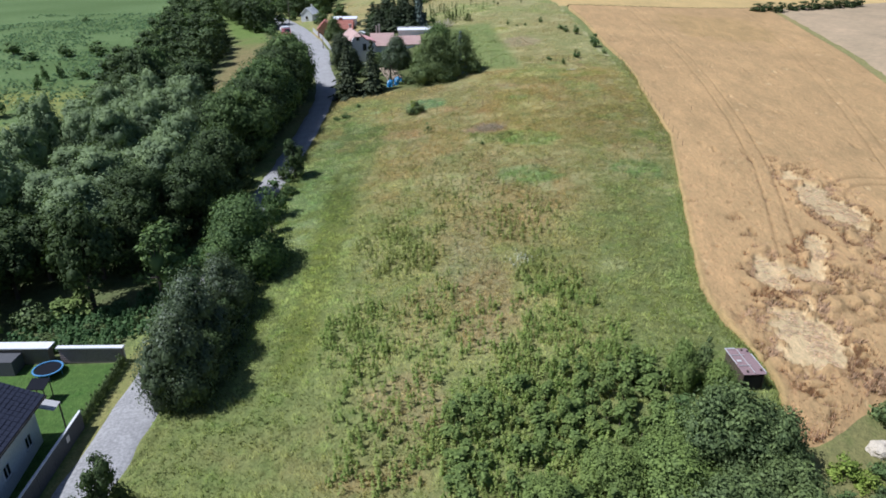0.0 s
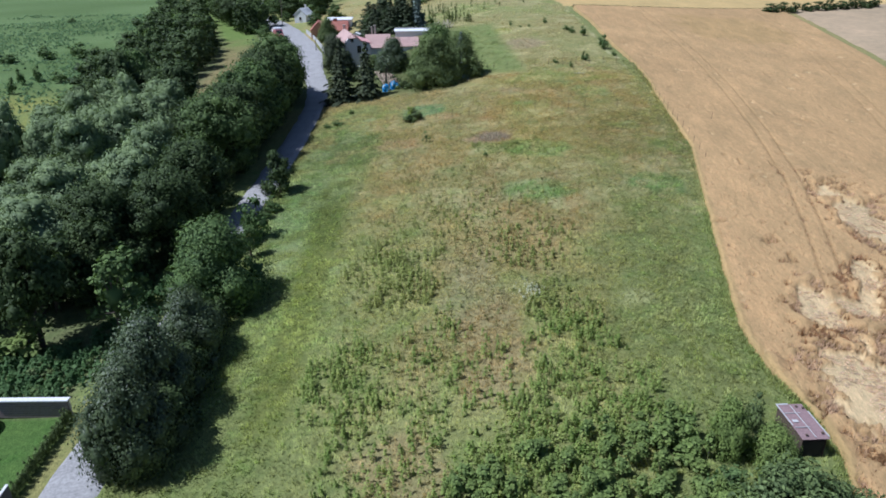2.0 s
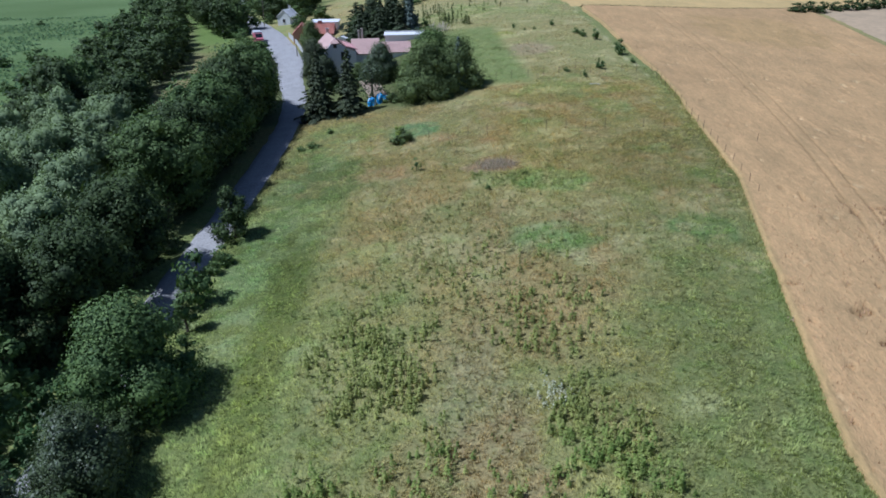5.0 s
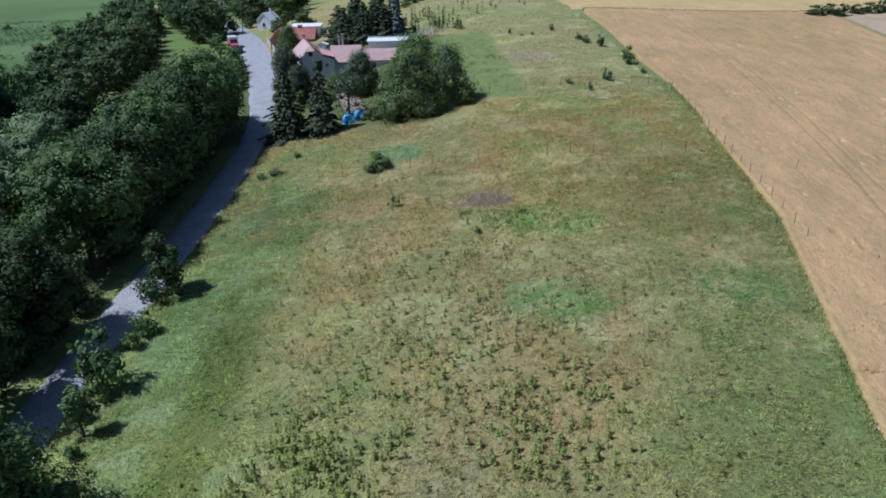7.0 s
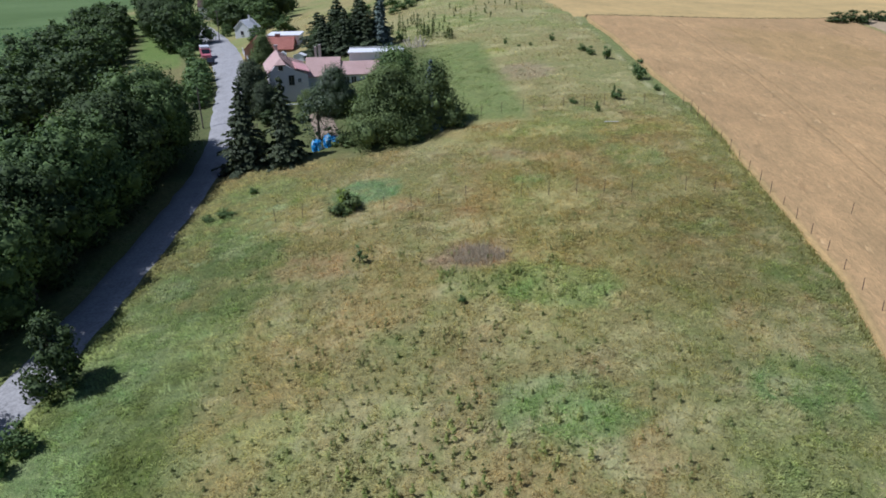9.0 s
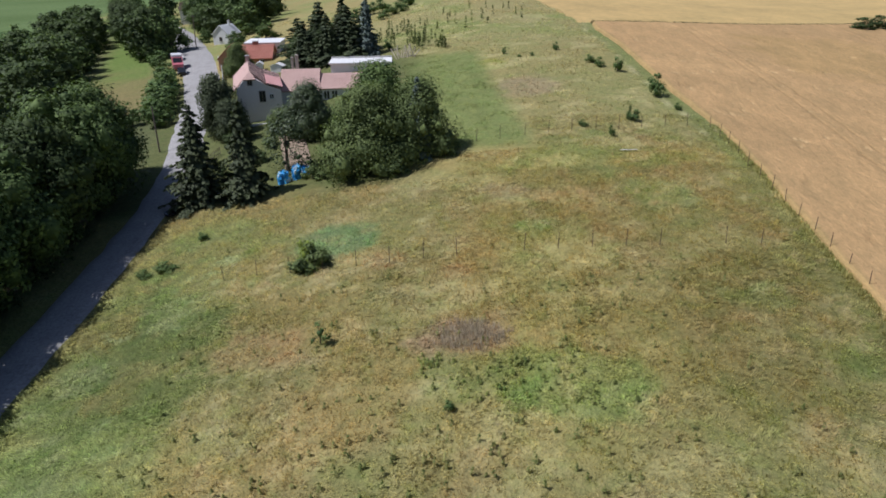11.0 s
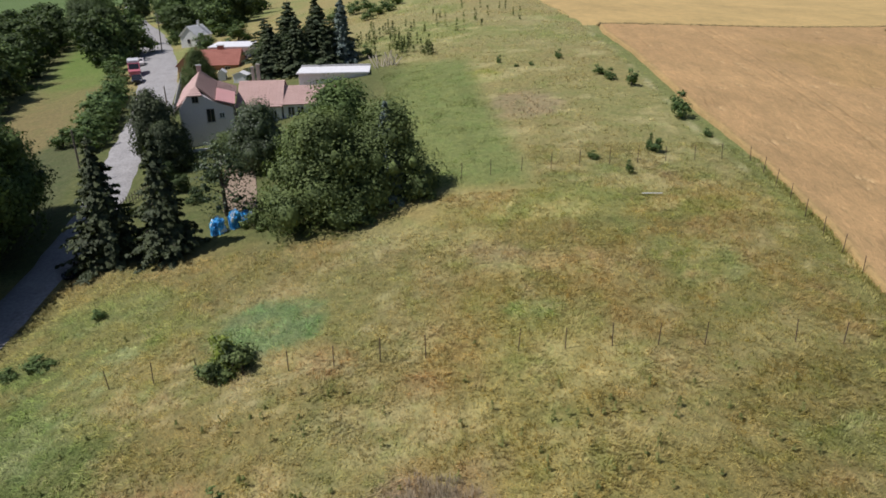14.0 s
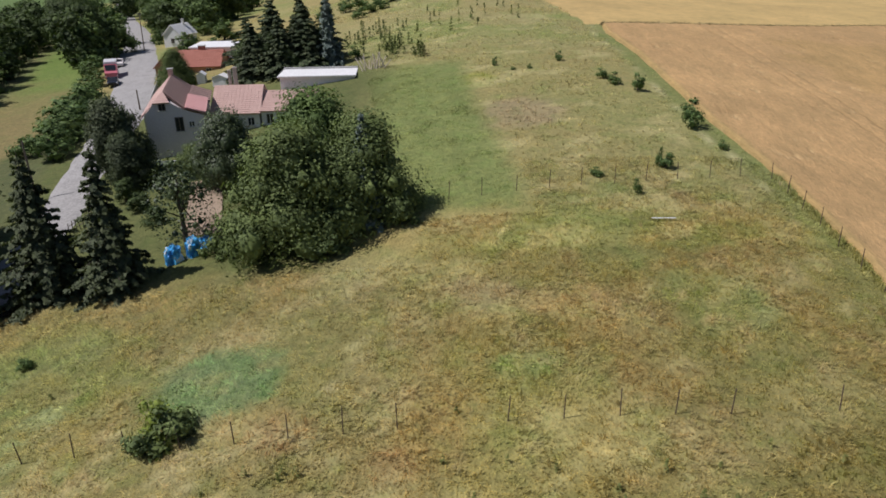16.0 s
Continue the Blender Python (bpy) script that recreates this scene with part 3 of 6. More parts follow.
def far_field(name, label, x0, x1, y0, y1, tint, height, seed, cols=60, rows=60):
    """A crop beyond the field's borders; x and y limits may be functions of the other way's share."""
    U, V = np.meshgrid(np.linspace(0, 1, cols), np.linspace(0, 1, rows))
    Y = y0(U) + (y1(U) - y0(U)) * V
    X = x0(Y) + (x1(Y) - x0(Y)) * U
    edge_drop = np.minimum(np.minimum(smooth(U, 0, 0.01), smooth(1 - U, 0, 0.01)), np.minimum(smooth(V, 0, 0.012), smooth(1 - V, 0, 0.012)))
    Z = land(X, Y) + (height + (fractal(X, Y, 4, seed) - 0.5) * 0.3) * edge_drop - 0.04
    m_ = mesh_of(name, np.stack([X.ravel(), Y.ravel(), Z.ravel()], 1), grid_faces(rows, cols), FARCROP, True)
    tint_of(m_, np.array(tint)[None, :] * (0.85 + 0.3 * fractal(X, Y, 22, seed + 1).ravel()[:, None]))
    return tagged(new(name, m_), label, "field", kind="stuff")


far_field("stubble_field", "pale golden crop beyond the wheat", lambda y: np.interp(y, (225, 260, 420), (36, 33, 20)), lambda y: y * 0 + 420,
          lambda u: 228.5 + u * 384 * 0.27, lambda u: u * 0 + 520, (0.5, 0.365, 0.19), 0.35, 110)
far_field("pale_field", "greyish beige ripe crop on the next slope", lambda y: wheat_right(y) + 2.2, lambda y: y * 0 + 380,
          lambda u: u * 0 + 40, lambda u: 250 + 100 * u, (0.4, 0.305, 0.235), 0.5, 120)

# ---- plants ----
rng = np.random.default_rng(5)


def part(name, data, material, parent, label=""):
    """Links a bmesh or a mesh as one mesh object under a thing or a part."""
    if isinstance(data, bmesh.types.BMesh):
        me_ = bpy.data.meshes.new(name)
        data.to_mesh(me_)
        data.free()
        me_.materials.append(material)
    else:
        me_ = data
    ob = new(name, me_)
    ob.parent = parent
    return tagged(ob, label) if label else ob


def thing(name, label, category, m, group="", kind=""):
    ob = new(name)
    ob.empty_display_size = 0.3
    ob.matrix_world = m
    return tagged(ob, label, category, group, kind)


def ico(level):
    bm = bmesh.new()
    bmesh.ops.create_icosphere(bm, subdivisions=level, radius=1.0)
    v = np.array([p.co[:] for p in bm.verts])
    fc = np.array([[p.index for p in q.verts] for q in bm.faces])
    bm.free()
    return v, fc


ICO_V, ICO_F = ico(1)


def leaf_quads(p, nrm, size, r, droop=0.0):
    """Leaf clumps as small bent diamonds at the points p that face roughly along nrm."""
    n = len(p)
    nn = nrm + r.normal(0, 0.55, (n, 3))
    nn /= np.linalg.norm(nn, axis=1)[:, None]
    a = np.cross(nn, r.normal(0, 1, (n, 3)))
    a /= np.linalg.norm(a, axis=1)[:, None] + 1e-9
    b = np.cross(nn, a)
    b[:, 2] -= droop
    s = size * r.uniform(0.6, 1.5, n)[:, None]
    w = s * r.uniform(0.36, 0.7, n)[:, None]
    quad = np.stack([p - a * s, p - b * w + nn * s * 0.12, p + a * s, p + b * w + nn * s * 0.12], 1)
    shade = nrm / np.linalg.norm(nrm, axis=1)[:, None] * 0.7 + nn * 0.5
    shade /= np.linalg.norm(shade, axis=1)[:, None]
    return quad.reshape(-1, 3), np.repeat(shade, 4, 0)


def crown_mesh(name, lumps, leaf, density, material, r, droop=0.0, core=0.5, up=0.3, loose=0.5):
    """Many leaf clumps over a cluster of uneven lumps (x, y, z, radius, height share)."""
    tv, tf, tn, count = [], [], [], 0
    middle = np.mean([q[:3] for q in lumps], 0)
    for x, y, z, rad, tallness in lumps:
        c = np.array((x, y, z))
        sc = np.array((rad, rad, rad * tallness))
        wobble = 1 + 0.22 * r.normal(0, 1, len(ICO_V)).clip(-1.5, 1.5)
        tv.append(c + ICO_V * sc * core * wobble[:, None])
        tf.append(ICO_F + count)
        tn.append(ICO_V)
        count += len(ICO_V)
    cores_v, cores_f = np.concatenate(tv), np.concatenate(tf)
    qs, ns = [], []
    for x, y, z, rad, tallness in lumps:
        n = max(12, int(density * rad * rad))
        d = r.normal(0, 1, (n, 3))
        d /= np.linalg.norm(d, axis=1)[:, None]
        reach = 1.08 - loose * r.uniform(0, 1, n) ** 1.8 + 0.16 * np.sin(d[:, 0] * 5 + x * 3) * np.cos(d[:, 1] * 6 + y * 2) + 0.1 * np.sin(d[:, 2] * 9 + z)
        p = np.array((x, y, z)) + d * np.array((rad, rad, rad * tallness)) * reach[:, None]
        whole = p - middle
        whole /= np.linalg.norm(whole, axis=1)[:, None] + 1e-6
        q_, n_ = leaf_quads(p, d + whole * 0.5 + np.array((0, 0, up)), leaf, r, droop)
        qs.append(q_)
        ns.append(n_)
    q = np.concatenate(qs)
    m = len(q) // 4
    quads = np.arange(m * 4).reshape(m, 4) + count
    tris = np.concatenate([cores_f, quads[:, [0, 1, 2]], quads[:, [0, 2, 3]]])
    return mesh_of(name, np.concatenate([cores_v, q]), tris, material, normals=np.concatenate(tn + ns))


def limb(bm, a, b, ra, rb, sides=7):
    """A tapered branch from a to b."""
    a, b = Vector(a), Vector(b)
    q = (b - a).to_track_quat("Z", "Y")
    rings = []
    for p, rad in ((a, ra), (b, rb)):
        rings.append([bm.verts.new(p + q @ Vector((math.cos(6.2832 * i / sides) * rad, math.sin(6.2832 * i / sides) * rad, 0))) for i in range(sides)])
    for i in range(sides):
        bm.faces.new((rings[0][i], rings[0][(i + 1) % sides], rings[1][(i + 1) % sides], rings[1][i]))
    bm.faces.new(rings[1])
    bm.faces.new(list(reversed(rings[0])))


def trunk_mesh(height, rad, lumps, lean=0.0):
    bm = bmesh.new()
    top = Vector((lean, lean * 0.5, height * 0.6))
    mid_p = Vector((lean * 0.2, 0, height * 0.25))
    limb(bm, (0, 0, -0.5), mid_p, rad, rad * 0.75)
    limb(bm, mid_p, top, rad * 0.75, rad * 0.35)
    for x, y, z, rr, t in lumps[:9]:
        limb(bm, mid_p.lerp(top, random.uniform(0.1, 0.8)), (x, y, z), rad * 0.3, rad * 0.08, 5)
    return bm


def lump_set(kind, height, width, n, r):
    """Where the lumps of a crown sit, for a tree of this height and width."""
    out = []
    rad = width / 2
    low = {"round": 0.1, "tall": 0.12, "willow": 0.08, "shrub": 0.02, "dome": 0.03}[kind] * height
    for i in range(n):
        s = r.uniform(0, 1) ** (1.1 if kind in ("dome", "shrub") else 0.8)
        z = low + (height - low) * ((0.05 + 0.87 * s) if kind in ("dome", "shrub") else (0.12 + 0.8 * s))
        share = {"round": math.sin(math.pi * min(1, 0.22 + 0.68 * s)) ** 0.7, "tall": (1 - s) ** 0.6 * 0.85 + 0.2,
                 "willow": math.cos(s * 1.35) ** 0.6, "shrub": math.cos(s * 1.3) ** 0.7, "dome": math.cos(s * 1.42) ** 0.85}[kind]
        ang = i * 2.4 + r.uniform(-0.5, 0.5)
        d = rad * share * r.uniform(0.4, 0.86)
        lr = rad * r.uniform(0.2, 0.38) * (0.75 + 0.4 * share)
        lr = min(lr, max(0.3, (height - z) * 0.9 + 0.15 * rad))
        out.append((d * math.cos(ang), d * math.sin(ang), z, lr * (0.82 if kind in ("round", "willow") else 0.97), r.uniform(0.85, 1.25)))
    out.append((0, 0, low + (height - low) * 0.42, rad * 0.56, (height - low) * 0.38 / (rad * 0.56)))
    return out


def broadleaf(name, label, kind, height, width, lumps_n, leaf, density, material, seed, category="tree", m=Matrix(), core=0.52):
    r = np.random.default_rng(seed)
    lumps = lump_set(kind, height, width, lumps_n, r)
    t = thing(name, label, category, m)
    part("trunk", trunk_mesh(height, max(0.05, 0.022 * height + 0.01 * width), lumps, r.uniform(-0.4, 0.4)), BARK, t)
    part("crown", crown_mesh("crown", lumps, leaf, density, material, r, 0.3 if kind == "willow" else 0.15, core, 0.9 if material == LEAF_THICKET else 0.3, 0.3 if kind == "willow" else 0.5), material, t)
    return t


def spruce(name, label, height, width, material, seed, m=Matrix(), leaf=0.2, tiers=17):
    """A conifer: whorls of drooping boughs that shorten towards the tip."""
    r = np.random.default_rng(seed)
    t = thing(name, label, "tree", m)
    bm = bmesh.new()
    limb(bm, (0, 0, -0.4), (0, 0, height * 0.97), 0.02 * height, 0.02)
    qs, ns = [], []
    for k_ in range(tiers):
        s = k_ / tiers
        z = height * (0.06 + 0.92 * s)
        reach = width / 2 * (1 - s) ** 0.9 * r.uniform(0.7, 1.2) + 0.1
        boughs = int(6 + 7 * (1 - s))
        for b_ in range(boughs):
            ang = 6.2832 * (b_ + r.uniform(-0.3, 0.3)) / boughs + k_ * 0.7
            ln = reach * r.uniform(0.7, 1.12)
            tip = np.array((math.cos(ang) * ln, math.sin(ang) * ln, z - 0.3 * ln + r.uniform(-0.35, 0.25)))
            base = np.array((0, 0, z))
            limb(bm, base, tip, 0.045, 0.01, 4)
            n = int(14 + 30 * ln)
            u = r.uniform(0.12, 1.0, n)[:, None]
            side = np.array((-math.sin(ang), math.cos(ang), 0))
            p = base * (1 - u) + tip * u + side * (r.normal(0, 0.16, n)[:, None] * (1.2 - u) * ln * 0.9) + np.array((0, 0, -1)) * r.uniform(0, 0.3, n)[:, None] * (0.3 + 0.4 * (1 - u))
            nr = np.repeat(np.array([[math.cos(ang) * 0.6, math.sin(ang) * 0.6, 0.7]]), n, 0)
            q_, n_ = leaf_quads(p, nr, leaf, r, 0.5)
            qs.append(q_)
            ns.append(n_)
    part("trunk", bm, BARK, t)
    q = np.concatenate(qs)
    n = len(q) // 4
    quads = np.arange(n * 4).reshape(n, 4)
    cone_n = 9
    ang = np.arange(cone_n) * 6.2832 / cone_n
    cone_v = np.concatenate([np.stack([np.cos(ang) * width * 0.17, np.sin(ang) * width * 0.17, np.full(cone_n, height * 0.08)], 1), [[0, 0, height * 0.9]]])
    cone_f = np.array([[i, (i + 1) % cone_n, cone_n] for i in range(cone_n)]) + n * 4
    part("crown", mesh_of("crown", np.concatenate([q, cone_v]), np.concatenate([quads[:, [0, 1, 2]], quads[:, [0, 2, 3]], cone_f]), material, normals=np.concatenate(ns + [cone_v / (np.linalg.norm(cone_v, axis=1)[:, None] + 1e-6)])), material, t)
    return t


STOCK = {}
USED = set()


def stock(key, make):
    STOCK[key] = make


def grow(key, x, y, height=None, width=None, label="", group="", sink=0.1, turn=None):
    """Plants one of a kind: the first is built, the others are copies that share its meshes."""
    ob, h0, w0 = STOCK[key]
    m = at(x, y, -sink, rng.uniform(0, 360) if turn is None else turn)
    if key in USED:
        ob = copy_thing(ob, m)
    else:
        ob.matrix_world = m
    USED.add(key)
    ws = (width or w0) / w0
    ob.scale = (ws, ws, (height or h0 * ws) / h0)
    return tagged(ob, label, "", group)


DARK_TREE = "leafy dark green broadleaf tree with a full crown"
MID_TREE = "leafy mid green broadleaf tree with a lumpy crown"
WILLOW = "grey-green willow with a soft billowing crown"
SHRUB = "dense leafy green shrub in rough grass"
for i_, (mat, lab) in enumerate(((LEAF_WOOD, DARK_TREE), (LEAF_WOOD, DARK_TREE), (LEAF_MID, MID_TREE), (LEAF_MID, MID_TREE))):
    stock("tree%d" % i_, (broadleaf("tree", lab, "round", 10, 8, 46, 0.19, 84, mat, 100 + i_), 10, 8))
for i_ in range(3):
    stock("willow%d" % i_, (broadleaf("willow_tree", WILLOW, "willow", 11, 9, 84, 0.14, 125, LEAF_WILLOW, 120 + i_, core=0.7), 11, 9))
for i_, mat in enumerate((LEAF_WOOD, LEAF_ROW)):
    stock("far%d" % i_, (broadleaf("tree", (DARK_TREE, MID_TREE)[i_], "shrub", 10, 8, 22, 0.34, 30, mat, 140 + i_), 10, 8))
for i_, mat in enumerate((LEAF_DARK, LEAF_MID, LEAF_BRIGHT)):
    stock("shrub%d" % i_, (broadleaf("shrub", SHRUB, "shrub", 3, 3, 11, 0.14, 210, mat, 160 + i_, "shrub"), 3, 3))
stock("dome0", (broadleaf("tree", "broad dark green tree with boughs down to the ground", "dome", 10, 11, 84, 0.135, 120, LEAF_DARK, 165, core=0.45), 10, 11))
stock("dome3", (broadleaf("tree", "broad dark grey-green tree with boughs down to the ground", "dome", 10, 11, 84, 0.14, 105, LEAF_ROAD, 164), 10, 11))
stock("dome2", (broadleaf("tree", "broad mid green tree with boughs down to the ground", "dome", 10, 11, 84, 0.14, 110, LEAF_MID, 167, core=0.45), 10, 11))
for i_ in range(2):
    stock("thicket%d" % i_, (broadleaf("shrub", SHRUB, "tall", 2.4, 1.5, 10, 0.13, 330, LEAF_THICKET, 190 + i_, "shrub"), 2.4, 1.5))
stock("bigthicket", (broadleaf("shrub", "large rounded leafy green bush", "shrub", 5, 7, 46, 0.13, 210, LEAF_THICKET, 193, "shrub"), 5, 7))
stock("bigbush", (broadleaf("shrub", "large rounded dark green bush", "shrub", 5, 7, 46, 0.12, 280, LEAF_DARK, 194, "shrub"), 5, 7))
stock("row0", (broadleaf("tree", MID_TREE, "round", 12, 10, 84, 0.155, 110, LEAF_ROW, 168), 12, 10))
stock("row1", (broadleaf("tree", DARK_TREE, "round", 12, 10, 84, 0.155, 110, LEAF_WOOD, 169), 12, 10))
stock("yew", (broadleaf("yew_tree", "dense dark evergreen tree beside the white house", "dome", 10, 7, 70, 0.13, 260, LEAF_SPRUCE, 177), 10, 7))
stock("sapling", (broadleaf("sapling", "slender young broadleaf tree", "tall", 6, 3, 18, 0.15, 200, LEAF_MID, 170), 6, 3))
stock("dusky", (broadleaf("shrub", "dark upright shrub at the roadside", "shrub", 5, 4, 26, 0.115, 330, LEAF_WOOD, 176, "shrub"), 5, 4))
stock("fruit", (broadleaf("fruit_tree", "gnarled fruit tree with thin grey-green leaves", "dome", 6.5, 6, 48, 0.1, 60, LEAF_ROAD, 174, core=0.2), 6.5, 6))
stock("sparse", (broadleaf("shrub", "sparse thin shrub in dry grass", "tall", 2, 1.5, 6, 0.09, 150, LEAF_MID, 172, "shrub"), 2, 1.5))
stock("spruce0", (spruce("spruce_tree", "dark green spruce with drooping boughs", 12, 7.0, LEAF_SPRUCE, 180), 12, 5.4))
stock("spruce1", (spruce("spruce_tree", "dark green spruce with drooping boughs", 12, 6.4, LEAF_SPRUCE, 181), 12, 5.0))
stock("blue", (spruce("blue_spruce", "silvery blue spruce among green trees", 10, 4.2, LEAF_BLUE, 182, leaf=0.24), 10, 4.2))

# beside the road, on the meadow's side
ROADSIDE = "trees along the meadow side of the road"
for key, x, y, h, w in (("dome3", -24.9, 53.4, 9.4, 8.4), ("dome3", -25.4, 59.2, 9.6, 8.6), ("dome2", -24.8, 76.8, 9.6, 11.0), ("dome3", -24.6, 67.0, 7.2, 7.6),
                        ("sapling", -23.8, 86.5, 4.4, 3.0), ("shrub1", -24.4, 91.5, 5.6, 4.6), ("dusky", -24.2, 105.5, 6.4, 5.2), ("dusky", -26.2, 39.8, 5.8, 3.6), ("dusky", -27.4, 37.6, 3.8, 3.0)):
    grow(key, x, y, h, w, group=ROADSIDE)
# shrubs added to close gaps in the shadow between roadside trees
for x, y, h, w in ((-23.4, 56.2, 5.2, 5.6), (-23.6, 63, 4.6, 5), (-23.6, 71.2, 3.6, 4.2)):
    grow("dusky", x, y, h, w, label="dark shrub added between roadside trees to join their shadows", group=ROADSIDE)
for x, y, h, w in ((-23.9, 99, 2.4, 2.8), (-24.3, 97, 1.9, 2.2), (-23.6, 84.4, 1.4, 1.5), (-23.8, 80, 2.2, 2.4)):
    grow("shrub1", x, y, h, w)
# the dense row on the other side
for i_, (x, y, h, w) in enumerate(((-34.6, 112.4, 14.0, 12.6), (-33.8, 119.6, 13.4, 12.0), (-34.0, 126.4, 14.4, 12.8), (-33.6, 133.4, 13.6, 12.2), (-33.8, 140.4, 14.2, 12.6),
                                   (-33.4, 147.4, 14.8, 12.6), (-34.0, 153.8, 13.8, 12.2), (-36.4, 159.6, 10.6, 10.0), (-38.0, 150.0, 9.6, 8.6), (-40.4, 136.6, 9.2, 8.6), (-41.0, 122.6, 10.4, 9.0))):
    grow(("row0", "row1", "row0")[i_ % 3], x, y, h, w, group="row of trees between road and wood")
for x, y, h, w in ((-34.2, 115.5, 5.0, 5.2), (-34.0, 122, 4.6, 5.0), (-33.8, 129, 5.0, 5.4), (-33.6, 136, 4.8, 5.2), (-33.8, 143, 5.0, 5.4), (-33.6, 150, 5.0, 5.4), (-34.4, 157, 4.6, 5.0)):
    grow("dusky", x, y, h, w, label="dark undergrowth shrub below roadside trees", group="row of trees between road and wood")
grow("shrub2", -36.6, 107.4, 3.6, 4.4, label="sunlit yellowish bush in a gap of the wood")
grow("willow0", -40.4, 95.0, 12.0, 10.6, group="trees of the wood")
grow("row1", -40.6, 84.4, 11.4, 9.6, group="trees of the wood")
grow("willow1", -41.4, 103.4, 13.0, 10.6, group="trees of the wood")
grow("row1", -33.6, 97.6, 11.6, 10.6, group="trees of the wood")
grow("row1", -33.8, 88.0, 11.6, 10.2, group="trees of the wood")
# shrubs added to darken the wood's edge and shade the verge
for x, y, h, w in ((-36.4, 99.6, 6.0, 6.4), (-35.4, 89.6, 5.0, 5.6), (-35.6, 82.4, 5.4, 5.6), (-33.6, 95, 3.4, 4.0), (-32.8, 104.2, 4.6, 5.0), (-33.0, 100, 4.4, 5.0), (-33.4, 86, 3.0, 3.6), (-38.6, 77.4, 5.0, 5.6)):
    grow("dusky", x, y, h, w, label="dark filler shrub added for shade at the wood's edge", group="undergrowth of the wood")
grow("sapling", -33.0, 70.6, 9.8, 5.6)
grow("sapling", -34.2, 76, 8, 4.6)
# the wood


def scatter(n, inside, gap, box):
    out, tries = [], 0
    while len(out) < n and tries < n * 60:
        tries += 1
        p = (rng.uniform(box[0], box[1]), rng.uniform(box[2], box[3]))
        if inside(*p) and all((p[0] - q[0]) ** 2 + (p[1] - q[1]) ** 2 > gap * gap for q in out):
            out.append(p)
    return out


def in_wood(x, y):
    if x > np.interp(y, (64, 84, 98, 106, 165), (-38, -44, -44.5, -48, -49.5)) or x < np.interp(y, FOREST_Y, FOREST_L) + 2:
        return False
    if y < 68.5:
        return False
    return not (y > 147 and x > np.interp(y, STRIP_Y, STRIP_L) - 5.6)


for x, y in scatter(78, in_wood, 6.2, (-92, -36, 64, 160)):
    willow = math.exp(-((x + 55) / 27) ** 2 - ((y - 112) / 40) ** 2) + rng.uniform(-0.2, 0.2) > 0.26 and y > 80
    key = ("willow%d" % rng.integers(3)) if willow else "tree%d" % (rng.integers(2) if rng.uniform() < 0.6 else 2 + rng.integers(2))
    if willow and y > 136:
        key = "tree%d" % (int(x) % 2)
    if y < 98 and not willow:
        key = {"tree2": "tree0", "tree3": "tree1"}.get(key, key)
    h = rng.uniform(8, 14.5) if x > -68 else rng.uniform(5.5, 8.5)
    grow(key, x, y, h, rng.uniform(8.5, 11.5) if willow else rng.uniform(8, 10), group="trees of the wood")
for x, y in scatter(115, lambda x, y: in_wood(x, y) and y > 156, 5.8, (-128, -54, 156, 330)):
    grow("far%d" % rng.choice([0, 0, 0, 1]), x, y, rng.uniform(7.5, 10.5), rng.uniform(8.5, 10.5), group="trees of the wood")
for x, y, h, w in ((-51, 72, 9, 8), (-44, 76, 8.5, 7.5), (-52.5, 67.5, 9, 8), (-58.5, 66.5, 9.5, 8), (-65, 66, 9, 8), (-39, 80, 9, 7.5), (-71, 65, 8.5, 8)):
    grow("tree%d" % rng.integers(2), x, y, h, w, group="trees of the wood")
# low growth at the wood's near edge
for x, y, h, w in ((-46, 66, 3.2, 5), (-38.5, 65, 1.2, 3.4), (-43, 62.6, 1.2, 3.5), (-37, 62, 1.0, 2.6), (-50, 63.5, 3.4, 5), (-55, 62, 5, 6), (-37.6, 69, 1.4, 3), (-34.6, 66, 0.9, 2)):
    grow("shrub%d" % rng.integers(2), x, y, h, w)
grow("thicket0", -41.4, 68.4, 3.2, 4.4, label="sunlit leafy bush among nettles")
grow("thicket1", -43.4, 67.6, 2.6, 3.4, label="sunlit leafy bush among nettles")
# wet meadow bushes
for x, y, h, w in ((-117, 217.5, 3.6, 6.5), (-106.6, 217, 4.6, 7), (-126, 213.5, 2.6, 6), (-136, 222, 4.2, 6.5), (-103, 174.8, 4.2, 2.6), (-105.8, 184, 4.4, 2.4), (-103.4, 187.4, 4.4, 2.6), (-99, 150, 5, 6), (-125, 212, 2.2, 4), (-150, 300, 2, 4), (-97, 186, 3, 5)):
    grow("shrub1", x, y, h, w, label="green bush on the wet meadow")
